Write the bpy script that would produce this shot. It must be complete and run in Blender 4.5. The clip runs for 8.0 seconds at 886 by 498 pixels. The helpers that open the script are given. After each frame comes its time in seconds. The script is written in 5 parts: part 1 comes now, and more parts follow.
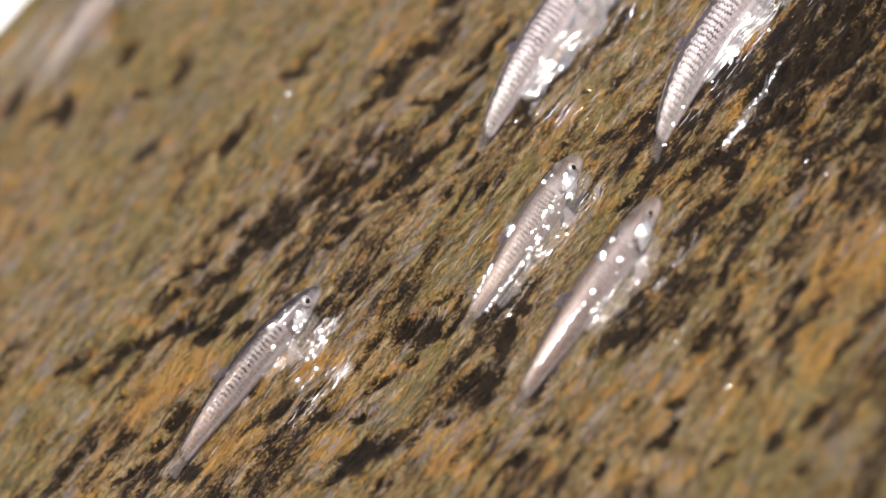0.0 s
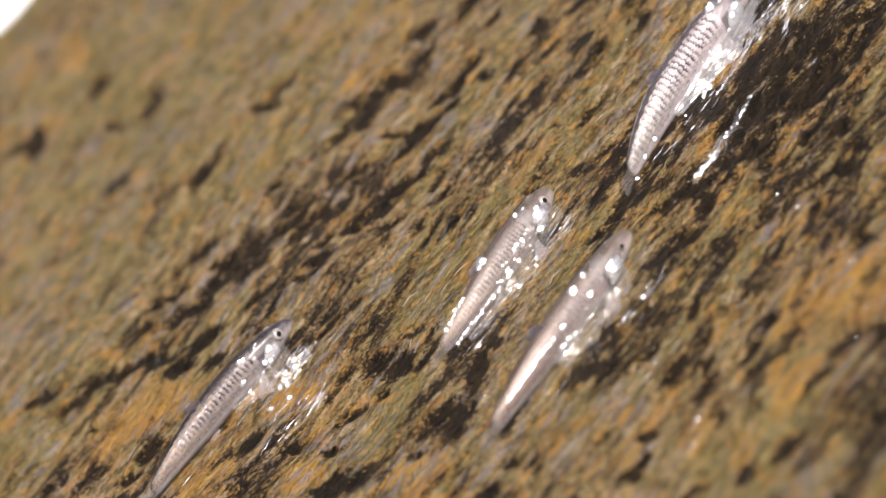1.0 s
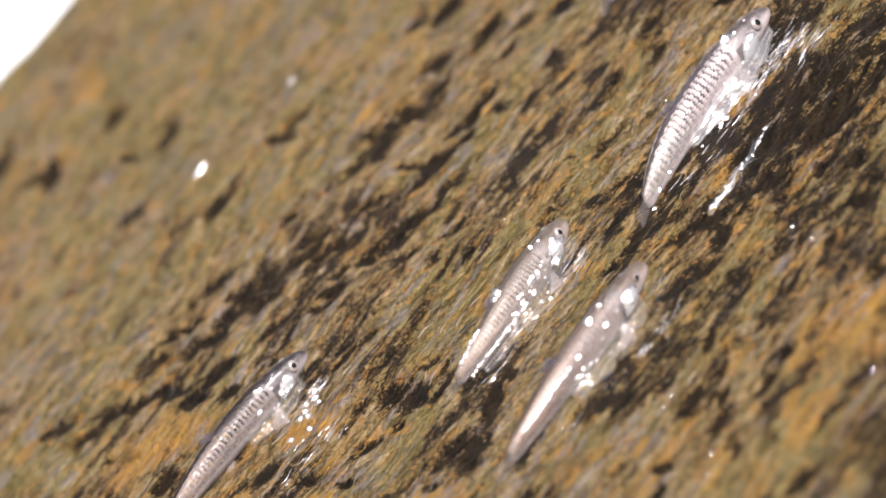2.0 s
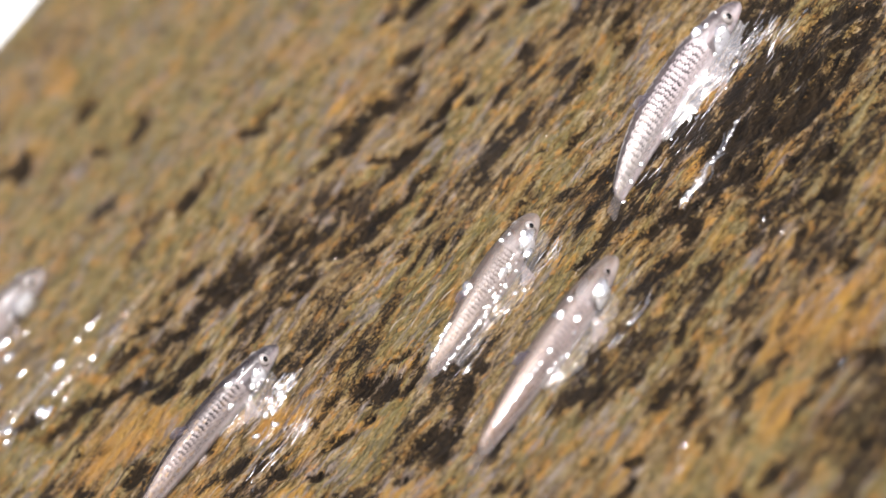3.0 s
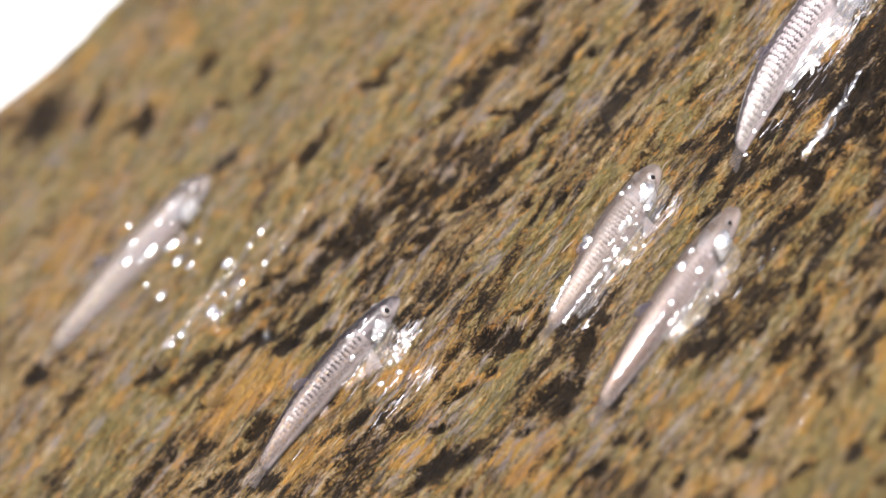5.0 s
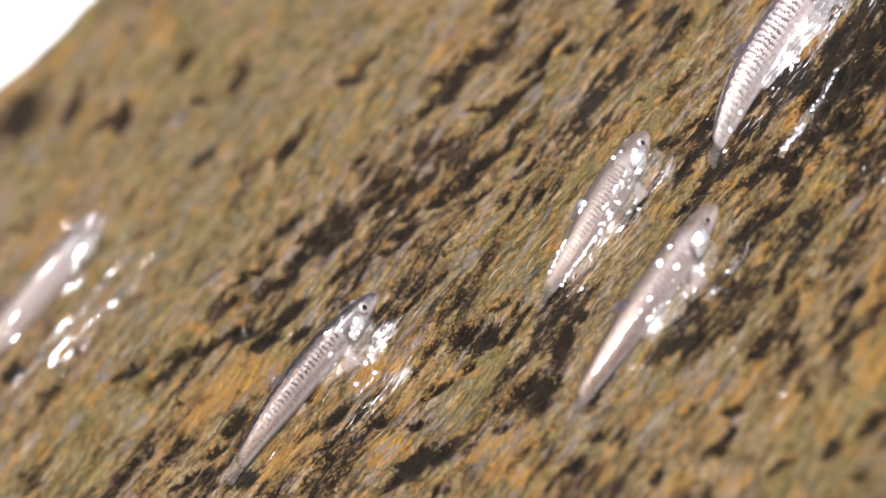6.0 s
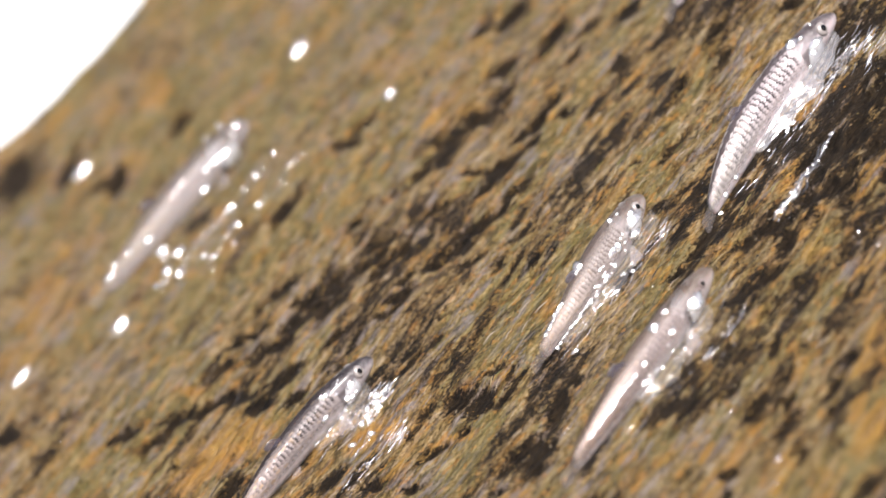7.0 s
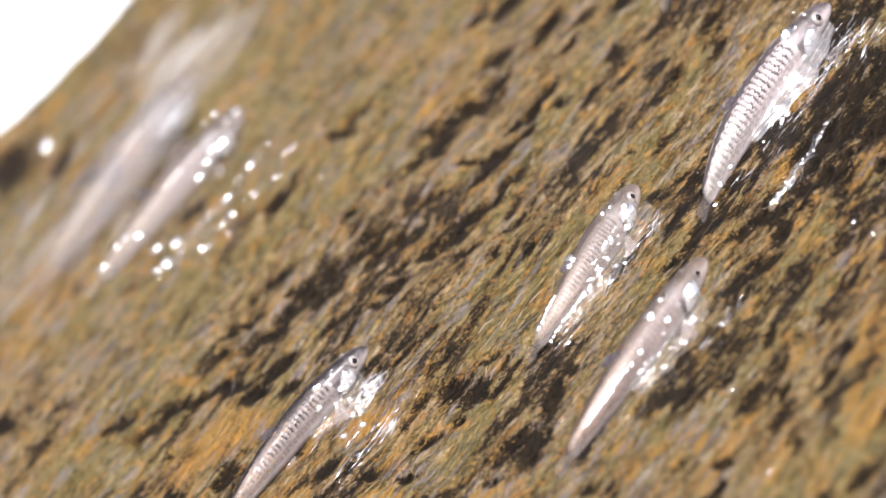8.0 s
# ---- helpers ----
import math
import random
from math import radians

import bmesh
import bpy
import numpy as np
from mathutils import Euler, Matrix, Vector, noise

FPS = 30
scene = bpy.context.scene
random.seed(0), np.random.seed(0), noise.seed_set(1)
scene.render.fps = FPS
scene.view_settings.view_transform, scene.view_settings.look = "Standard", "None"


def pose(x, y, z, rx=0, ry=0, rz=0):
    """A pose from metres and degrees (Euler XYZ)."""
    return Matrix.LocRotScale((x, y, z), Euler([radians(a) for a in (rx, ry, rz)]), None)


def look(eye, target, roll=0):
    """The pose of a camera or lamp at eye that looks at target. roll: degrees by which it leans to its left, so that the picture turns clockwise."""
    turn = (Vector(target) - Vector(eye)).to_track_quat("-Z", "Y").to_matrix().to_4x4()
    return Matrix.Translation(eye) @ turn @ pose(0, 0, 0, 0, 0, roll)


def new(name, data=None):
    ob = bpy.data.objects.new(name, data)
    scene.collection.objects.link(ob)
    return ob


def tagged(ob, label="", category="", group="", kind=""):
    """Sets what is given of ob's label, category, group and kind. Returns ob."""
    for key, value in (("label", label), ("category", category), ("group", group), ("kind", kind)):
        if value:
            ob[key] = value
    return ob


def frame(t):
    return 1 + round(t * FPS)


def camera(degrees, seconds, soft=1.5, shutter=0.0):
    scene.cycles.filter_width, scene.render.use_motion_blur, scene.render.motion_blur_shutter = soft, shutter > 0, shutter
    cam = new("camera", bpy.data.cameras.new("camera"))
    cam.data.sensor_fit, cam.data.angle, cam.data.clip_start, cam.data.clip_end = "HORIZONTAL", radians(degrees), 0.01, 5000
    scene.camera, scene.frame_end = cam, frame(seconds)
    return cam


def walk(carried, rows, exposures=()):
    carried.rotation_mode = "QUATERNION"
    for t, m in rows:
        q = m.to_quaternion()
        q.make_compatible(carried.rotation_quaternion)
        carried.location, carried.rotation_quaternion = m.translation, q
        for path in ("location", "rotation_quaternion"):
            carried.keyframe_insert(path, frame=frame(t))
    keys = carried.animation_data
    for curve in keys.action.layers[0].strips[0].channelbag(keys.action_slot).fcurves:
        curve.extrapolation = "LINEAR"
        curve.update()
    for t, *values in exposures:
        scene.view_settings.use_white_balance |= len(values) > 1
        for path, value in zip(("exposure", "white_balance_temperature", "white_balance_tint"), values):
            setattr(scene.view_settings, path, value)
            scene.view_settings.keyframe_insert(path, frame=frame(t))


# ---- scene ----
cam = camera(12.0, 8.0, soft=1.6, shutter=0.2)
# depth of field: the lens stands open, focused on the climbing fish
cam.data.dof.use_dof = True
cam.data.dof.focus_distance = 1.194
cam.data.dof.aperture_fstop = 7.0
EYE = 1.1
# seconds, yaw, pitch: a long lens held in the hand, panning a little
ROWS = [
    (0.0, -0.661, -0.156), (0.2, -0.707, -0.191), (0.3, -0.715, -0.199), (0.4, -0.733, -0.107), (0.5, -0.753, 0.046), (1.0, -1.052, 0.292), (1.5, -0.860, 0.545), (2.0, -0.845, 0.722),
    (2.2, -1.244, 0.760), (3.3, -1.221, 0.607), (3.5, -1.121, 0.653), (4.0, -0.434, 0.561), (4.5, 0.0, 0.0),
    (5.0, 0.415, -0.023), (5.2, 0.223, -0.100), (6.3, 0.054, -0.008), (6.5, -0.015, 0.092), (6.7, -0.03, 0.150), (6.9, 0.015, 0.480), (7.0, 0.046, 0.799),
    (7.5, 0.169, 0.553), (8.0, -0.023, 0.660),
]
walk(cam, [(t, pose(0, 0, EYE, 90 + pitch, 0, yaw)) for t, yaw, pitch in ROWS],
     exposures=[(0.0, 0.46, 6650, 10), (1.0, 0.58, 6680, 10), (2.0, 0.72, 6580, 10), (4.5, 0.79, 6440, 10), (6.5, 0.74, 6480, 10), (8.0, 0.87, 6390, 10)])

# ---- light ----
SUN = Vector((0.10, -0.78, 0.61)).normalized()
world = bpy.data.worlds.new("world")
scene.world = world
world.use_nodes = True
wn = world.node_tree
sky = wn.nodes.new("ShaderNodeTexSky")
sky.sky_type = "NISHITA"
sky.sun_disc = False
sky.sun_elevation = math.asin(SUN.z)
sky.sun_rotation = math.atan2(SUN.x, SUN.y)
wn.nodes["Background"].inputs["Strength"].default_value = 0.05
wn.links.new(sky.outputs[0], wn.nodes["Background"].inputs["Color"])
sun = new("sun", bpy.data.lights.new("sun", "SUN"))
sun.data.energy, sun.data.angle, sun.data.color = 4.8, radians(0.55), (1.0, 0.910, 0.875)
sun.matrix_world = look(SUN * 5, (0, 0, 0))

# ---- the rock's own space: p runs along it level with the lens, q away from the lens, n out of it ----
N = Vector((-1.0, -1.0, 1.3)).normalized()
E1 = Vector((1.3, 0.0, 1.0)).normalized()
E2 = N.cross(E1)
CENTRE = Vector((0.0, 1.23, EYE))
ROCK = Matrix.Translation(CENTRE) @ Matrix((E1, E2, N)).transposed().to_4x4()
FLOW = (0.828, 0.561)   # straight up the rock, in p and q


# ---- materials ----
class Mat:
    def __init__(self, name):
        self.m = bpy.data.materials.new(name)
        self.m.use_nodes = True
        self.t = self.m.node_tree
        self.b = self.t.nodes["Principled BSDF"]
        self.out = self.t.nodes["Material Output"]

    def node(self, kind, **values):
        nd = self.t.nodes.new("ShaderNode" + kind)
        for k, v in values.items():
            if k == "op":
                nd.operation = v
            elif k == "blend":
                nd.data_type, nd.blend_type = "RGBA", v
            elif k == "attribute":
                nd.attribute_name = v
            elif k == "feature":
                nd.feature = v
            else:
                nd.inputs[k.replace("_", " ")].default_value = v
        return nd

    def link(self, a, b):
        self.t.links.new(a, b)

    def put(self, **values):
        for k, v in values.items():
            self.b.inputs[k.replace("_", " ")].default_value = v
        return self

    def value(self, attribute):
        return self.node("Attribute", attribute=attribute).outputs["Fac"]

    def vector(self, attribute):
        return self.node("Attribute", attribute=attribute).outputs["Vector"]

    def mix(self, fac, a, b, blend="MIX"):
        nd = self.node("Mix", blend=blend)
        for socket, v in ((nd.inputs[0], fac), (nd.inputs[6], a), (nd.inputs[7], b)):
            if isinstance(v, bpy.types.NodeSocket):
                self.link(v, socket)
            else:
                socket.default_value = v if isinstance(v, (int, float)) else (*v, 1)
        return nd.outputs[2]

    def maths(self, op, a, b=0.0):
        nd = self.node("Math", op=op)
        for socket, v in ((nd.inputs[0], a), (nd.inputs[1], b)):
            if isinstance(v, bpy.types.NodeSocket):
                self.link(v, socket)
            else:
                socket.default_value = v
        return nd.outputs[0]

    def noise(self, vector, scale, detail=4.0, rough=0.6):
        nd = self.node("TexNoise", Scale=scale, Detail=detail, Roughness=rough)
        self.link(vector, nd.inputs["Vector"])
        return nd.outputs["Fac"]

    def step(self, v, lo, hi, to_lo=0.0, to_hi=1.0):
        nd = self.node("MapRange")
        self.link(v, nd.inputs["Value"])
        for k, x in (("From Min", lo), ("From Max", hi), ("To Min", to_lo), ("To Max", to_hi)):
            nd.inputs[k].default_value = x
        return nd.outputs["Result"]

    def stretch(self, vector, turn, sx, sy):
        nd = self.node("Mapping")
        nd.vector_type = "TEXTURE"
        nd.inputs["Rotation"].default_value = (0, 0, radians(turn))
        nd.inputs["Scale"].default_value = (sx, sy, 1)
        self.link(vector, nd.inputs["Vector"])
        return nd.outputs[0]

    def bump(self, height, strength, distance):
        nd = self.node("Bump", Strength=strength, Distance=distance)
        self.link(height, nd.inputs["Height"])
        self.link(nd.outputs[0], self.b.inputs["Normal"])
        return self


def rock_material():
    m = Mat("wet_algae_rock")
    pq = m.vector("place")
    along = m.stretch(pq, 21, 2.5, 1.0)
    run = m.stretch(pq, 25, 4.5, 1.0)
    tone = m.step(m.noise(along, 240, 10, 0.70), 0.34, 0.66)
    patch = m.step(m.noise(along, 62, 4, 0.55), 0.30, 0.70)
    tint = m.step(m.noise(along, 190, 8, 0.68), 0.34, 0.66)
    streak = m.step(m.noise(m.stretch(pq, 23, 6.5, 1.0), 330, 7, 0.66), 0.33, 0.67)
    weed = m.step(m.noise(run, 420, 6, 0.62), 0.32, 0.68)
    grit = m.step(m.noise(m.stretch(pq, 20, 1.5, 1.0), 1300, 4, 0.6), 0.32, 0.68)
    fibre = m.step(m.noise(m.stretch(pq, 25, 5.5, 1.0), 1250, 4, 0.65), 0.30, 0.70)
    # clumps of algae a millimetre or two across, each with a tone of its own
    warp = m.node("VectorMath", op="MULTIPLY_ADD")
    jog = m.node("TexNoise", Scale=700, Detail=2)
    m.link(pq, jog.inputs["Vector"])
    m.link(jog.outputs["Color"], warp.inputs[0])
    warp.inputs[1].default_value = (0.0016, 0.0016, 0)
    m.link(pq, warp.inputs[2])
    clump = m.node("TexVoronoi", Scale=640)
    m.link(m.stretch(warp.outputs[0], 24, 2.0, 1.0), clump.inputs["Vector"])
    dome_height = m.step(clump.outputs["Distance"], 0.0, 0.75, 1.0, 0.0)
    tones = m.node("SeparateColor")
    m.link(clump.outputs["Color"], tones.inputs[0])
    cell, cell_hue = tones.outputs[0], tones.outputs[1]
    ramp = m.node("ValToRGB")
    shade = m.maths("ADD", m.maths("ADD", m.maths("ADD", m.maths("MULTIPLY", tone, 0.28), m.maths("MULTIPLY", streak, 0.24)), m.maths("MULTIPLY", patch, 0.12)), m.maths("ADD", m.maths("MULTIPLY", grit, 0.26), m.maths("MULTIPLY", fibre, 0.10)))
    shade = m.maths("ADD", shade, m.maths("ADD", m.step(cell, 0.0, 1.0, -0.05, 0.14), m.step(clump.outputs["Distance"], 0.45, 0.85, 0.0, -0.12)))
    m.link(shade, ramp.inputs[0])
    stops = [(0.17, (0.012, 0.009, 0.005)), (0.31, (0.055, 0.038, 0.015)), (0.43, (0.155, 0.106, 0.040)), (0.54, (0.290, 0.203, 0.080)), (0.67, (0.44, 0.320, 0.150)), (0.83, (0.60, 0.48, 0.31))]
    e = ramp.color_ramp.elements
    e[0].position, e[0].color = stops[0][0], (*stops[0][1], 1)
    e[1].position, e[1].color = stops[-1][0], (*stops[-1][1], 1)
    for at, c in stops[1:-1]:
        e.new(at).color = (*c, 1)
    col = ramp.outputs[0]
    green = m.mix(shade, (0.045, 0.038, 0.006), (0.36, 0.310, 0.075))
    col = m.mix(m.maths("MULTIPLY", m.value("olive"), m.step(weed, 0.25, 0.6, 0.10, 0.95)), col, green)
    edge = m.maths("ADD", m.maths("ADD", m.maths("MULTIPLY", tone, 0.36), m.maths("MULTIPLY", streak, 0.34)), m.maths("MULTIPLY", grit, 0.46))
    edge = m.maths("ADD", m.maths("MULTIPLY", edge, 0.8), m.maths("ADD", m.maths("MULTIPLY", weed, 0.15), m.maths("MULTIPLY", cell, 0.34)))
    deep = m.maths("SUBTRACT", m.value("dark"), m.maths("ADD", -0.080, m.maths("MULTIPLY", edge, 0.80)))
    rust = m.step(m.maths("ADD", m.maths("MULTIPLY", tint, 0.50), m.maths("MULTIPLY", m.value("ochre"), 0.66)), 0.45, 0.82, 0.0, 0.95)
    rim = m.maths("MULTIPLY", m.step(deep, -0.22, -0.09), m.step(tint, 0.30, 0.65, 0.0, 0.75))
    rust = m.maths("MAXIMUM", rust, rim)
    bright = m.maths("ADD", shade, m.maths("MULTIPLY", m.value("ochre"), 0.16))
    col = m.mix(rust, col, m.mix(patch, m.mix(bright, (0.13, 0.052, 0.009), (0.66, 0.345, 0.095)), m.mix(bright, (0.15, 0.078, 0.010), (0.56, 0.360, 0.080))))
    # grey-lilac strokes: the wet rock's sky sheen put into its colour
    col = m.mix(m.maths("MULTIPLY", m.step(weed, 0.42, 0.72), m.step(m.value("pale"), 0.0, 1.0, 0.26, 0.80)), col, m.mix(shade, (0.085, 0.075, 0.082), (0.46, 0.41, 0.41)))
    col = m.mix(m.step(deep, -0.30, -0.02, 0.0, 0.62), col, m.mix(tone, (0.035, 0.022, 0.010), (0.16, 0.098, 0.040)))
    col = m.mix(m.step(deep, -0.11, 0.07, 0.0, 0.97), col, m.mix(m.maths("MULTIPLY", m.maths("ADD", grit, cell_hue), m.maths("MULTIPLY", tone, 0.6)), (0.0015, 0.001, 0.001), (0.062, 0.042, 0.022)))
    col = m.mix(m.maths("MULTIPLY", m.step(grit, 0.82, 0.98, 0.0, 0.5), m.step(m.value("dark"), 0.62, 0.40, 0.25, 1.0)), col, (0.42, 0.24, 0.08))
    fleck = m.noise(m.stretch(pq, 22, 1.4, 1.0), 330, 3, 0.55)
    col = m.mix(m.maths("MULTIPLY", m.step(m.maths("ADD", fleck, m.step(cell_hue, 0.0, 1.0, -0.10, 0.10)), 0.60, 0.66, 0.0, 0.55), m.step(m.value("dark"), 0.50, 0.32)), col, m.mix(grit, (0.44, 0.19, 0.035), (0.68, 0.36, 0.10)))
    col = m.mix(1.0, col, (0.775, 0.77, 0.765), "MULTIPLY")
    m.link(col, m.b.inputs["Base Color"])
    m.put(Roughness=0.62, IOR=1.40, Specular_IOR_Level=0.22, Coat_Weight=0.10, Coat_Roughness=0.12, Coat_IOR=1.33)
    h = m.maths("ADD", m.maths("MULTIPLY", tone, 0.8), m.maths("ADD", m.maths("MULTIPLY", grit, 0.30), m.maths("MULTIPLY", dome_height, 0.75)))
    m.bump(m.maths("ADD", h, m.maths("ADD", m.maths("MULTIPLY", weed, 0.35), m.maths("MULTIPLY", fibre, 0.25))), 1.0, 0.0013)
    m.link(m.b.inputs["Normal"].links[0].from_socket, m.b.inputs["Coat Normal"])
    return m.m


def fish_material(name, back, flank, belly, streak=0.3, coat=0.3, clear=0.3, ridge=0.5, fade=0.4, solid=1.0):
    """Skin: dark translucent ridge, silver flank with gold flecks and painted glare towards the tail, pale clear belly;
    a dark slit behind the gill cover.
    """
    m = Mat(name)
    girth, along = m.value("girth"), m.value("along")
    obj = m.node("TexCoord").outputs["Object"]
    speck, blotch = m.noise(obj, 1500, 3), m.noise(obj, 320, 4)
    g = m.maths("ADD", girth, m.maths("ADD", m.step(speck, 0.3, 0.7, -0.07, 0.07), m.step(blotch, 0.3, 0.7, -0.10, 0.10)))
    col = m.mix(m.step(g, -0.45, 0.30), belly, flank)
    col = m.mix(m.step(g, 0.62, 0.96), col, back)
    crown = m.maths("MULTIPLY", m.step(along, 0.20, 0.12), m.step(g, 0.30, 0.62))
    col = m.mix(m.maths("MULTIPLY", crown, 0.8), col, tuple(c * 0.55 for c in back))
    col = m.mix(m.step(along, 0.030, 0.0, 0.0, 0.5), col, tuple(c * 0.6 for c in back))
    slit = m.maths("MULTIPLY", m.maths("MULTIPLY", m.step(along, 0.160, 0.172), m.step(along, 0.222, 0.208)), m.step(girth, 0.45, 0.30))
    col = m.mix(m.maths("MULTIPLY", slit, 0.75), col, (0.035, 0.030, 0.034))
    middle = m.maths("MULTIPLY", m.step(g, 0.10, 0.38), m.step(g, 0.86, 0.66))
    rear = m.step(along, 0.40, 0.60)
    # rear flecks carry gold and some sun glare in the skin's colour
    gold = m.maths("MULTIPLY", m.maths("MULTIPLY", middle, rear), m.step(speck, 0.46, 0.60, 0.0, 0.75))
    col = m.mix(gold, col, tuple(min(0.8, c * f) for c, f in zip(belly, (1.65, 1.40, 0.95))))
    col = m.mix(m.step(blotch, 0.35, 0.6, 0.30, 0.0), col, tuple(c * 0.65 for c in flank))
    m.link(col, m.b.inputs["Base Color"])
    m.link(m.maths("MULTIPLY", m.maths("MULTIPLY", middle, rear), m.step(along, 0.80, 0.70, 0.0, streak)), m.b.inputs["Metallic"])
    # thin flesh at belly, ridge and tail lets the rock show through
    thin = m.maths("MAXIMUM", m.step(girth, 0.10, -0.70, 0.0, clear), m.maths("MULTIPLY", m.step(girth, 0.66, 0.97, 0.0, ridge), m.step(along, 0.06, 0.2)))
    thin = m.maths("MAXIMUM", thin, m.step(along, 0.70, 0.86, 0.0, fade))
    m.link(m.maths("MULTIPLY", m.maths("SUBTRACT", 1.0, thin), solid), m.b.inputs["Alpha"])
    m.link(m.step(along, 0.36, 0.60, 0.40, 0.52), m.b.inputs["Roughness"])
    m.put(Specular_IOR_Level=0.35, Coat_Weight=coat, Coat_Roughness=0.10, Coat_IOR=1.33, Subsurface_Weight=0.1, Subsurface_Radius=(0.002, 0.001, 0.0008))
    m.bump(m.noise(obj, 380, 3), 0.55, 0.0009)
    return m.m


def scale_material(name, centre, rim, back, lo, hi, low, high, tail, shine, coat=0.25, ridge=0.5, gold=0.5, solid=1.0):
    """Scales with a dark crescent each, boldest in a band along the flank, worn thin and painted paler for glare
    towards the tail.
    """
    m = Mat(name)
    girth, along = m.value("girth"), m.value("along")
    rnd = m.node("NewGeometry").outputs["Random Per Island"]
    col = m.mix(m.step(girth, high - 0.02, high + 0.30, 0.0, 0.9), centre, back)
    # paler towards the tail: sun glare put into the scales' colour
    col = m.mix(m.step(along, 0.42, 0.68, 0.0, 0.8), col, tuple(min(0.8, c * f) for c, f in zip(centre, (1.55, 1.46, 1.36))))
    col = m.mix(m.step(rnd, 0.0, 0.6, 0.40, 0.0), col, tuple(c * 0.6 for c in centre))
    mark = m.maths("MULTIPLY", m.step(m.value("rim"), lo, hi), m.step(girth, low - 0.12, low + 0.12, 0.04, 1.0))
    mark = m.maths("MULTIPLY", mark, m.maths("MULTIPLY", m.step(along, 0.42, 0.74, 1.0, tail), m.step(girth, high + 0.24, high + 0.06, 0.25, 1.0)))
    mark = m.maths("MULTIPLY", mark, m.step(m.maths("FRACT", m.maths("MULTIPLY", rnd, 7.3)), 0.0, 0.5, 0.7, 1.0))
    col = m.mix(mark, col, rim)
    gold = m.maths("MULTIPLY", m.step(m.maths("FRACT", m.maths("MULTIPLY", rnd, 3.7)), 0.60, 1.0, 0.0, gold), m.step(along, 0.30, 0.55, 0.3, 1.0))
    col = m.mix(gold, col, tuple(min(0.8, c * f) for c, f in zip(centre, (1.5, 1.2, 0.75))))
    m.link(col, m.b.inputs["Base Color"])
    m.link(m.maths("MULTIPLY", m.step(along, 0.36, 0.62, shine * 0.2, shine), m.step(girth, high + 0.2, high - 0.1)), m.b.inputs["Metallic"])
    # the cover thins out at the ridge, the belly and the tail
    veil = m.maths("MULTIPLY", m.step(girth, 0.72, 0.97, 1.0, 1.0 - ridge), m.step(girth, -0.02, 0.22, 0.25, 1.0))
    m.link(m.maths("MULTIPLY", veil, m.maths("MULTIPLY", m.step(along, 0.40, 0.60, solid, 1.0), m.step(along, 0.68, 0.82, 1.0, 0.25))), m.b.inputs["Alpha"])
    m.link(m.step(along, 0.36, 0.60, 0.40, 0.54), m.b.inputs["Roughness"])
    m.put(Specular_IOR_Level=0.3, Coat_Weight=coat, Coat_Roughness=0.14, Coat_IOR=1.33)
    m.bump(m.noise(m.node("TexCoord").outputs["Object"], 380, 3), 0.5, 0.0009)
    return m.m


def plain_material(name, colour, rough=0.4, metal=0.0, coat=0.5, alpha=1.0):
    m = Mat(name).put(Roughness=rough, Metallic=metal, Coat_Weight=coat, Coat_Roughness=0.08, Alpha=alpha)
    obj = m.node("TexCoord").outputs["Object"]
    col = m.mix(m.step(m.noise(obj, 900, 3), 0.3, 0.7), tuple(c * 0.75 for c in colour), colour)
    m.link(col, m.b.inputs["Base Color"])
    return m.m


def water_material(name, gloss, rough, milk):
    """Running water: mostly clear, glossy, with a little white from the air in it."""
    m = Mat(name)
    obj = m.node("TexCoord").outputs["Object"]
    bump = m.node("Bump", Strength=0.5, Distance=0.0006)
    m.link(m.noise(obj, 420, 4, 0.6), bump.inputs["Height"])
    clear = m.node("BsdfTransparent", Color=(0.97, 0.98, 0.97, 1))
    shine = m.node("BsdfAnisotropic", Color=(1, 1, 1, 1), Roughness=rough)
    white = m.node("BsdfDiffuse", Color=(0.82, 0.80, 0.82, 1))
    m.link(bump.outputs[0], shine.inputs["Normal"])
    a, b = m.node("MixShader"), m.node("MixShader")
    a.inputs[0].default_value, b.inputs[0].default_value = milk, gloss
    m.link(clear.outputs[0], a.inputs[1])
    m.link(white.outputs[0], a.inputs[2])
    m.link(a.outputs[0], b.inputs[1])
    m.link(shine.outputs[0], b.inputs[2])
    m.link(b.outputs[0], m.out.inputs["Surface"])
    return m.m


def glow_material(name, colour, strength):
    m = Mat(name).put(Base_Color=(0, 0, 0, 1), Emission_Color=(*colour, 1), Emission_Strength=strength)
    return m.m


def weed_material(name, colours):
    """Weed and grains, each thread or grain with a tint of its own."""
    m = Mat(name)
    rnd = m.node("NewGeometry").outputs["Random Per Island"]
    ramp = m.node("ValToRGB")
    m.link(rnd, ramp.inputs[0])
    ramp.color_ramp.interpolation = "CONSTANT"
    e = ramp.color_ramp.elements
    e[0].color, e[1].position, e[1].color = (*colours[0], 1), 1.0 / len(colours), (*colours[1], 1)
    for k, c in enumerate(colours[2:], 2):
        e.new(k / len(colours)).color = (*c, 1)
    m.link(ramp.outputs[0], m.b.inputs["Base Color"])
    m.put(Roughness=0.45, Specular_IOR_Level=0.4, Coat_Weight=0.15, Coat_Roughness=0.15)
    return m.m


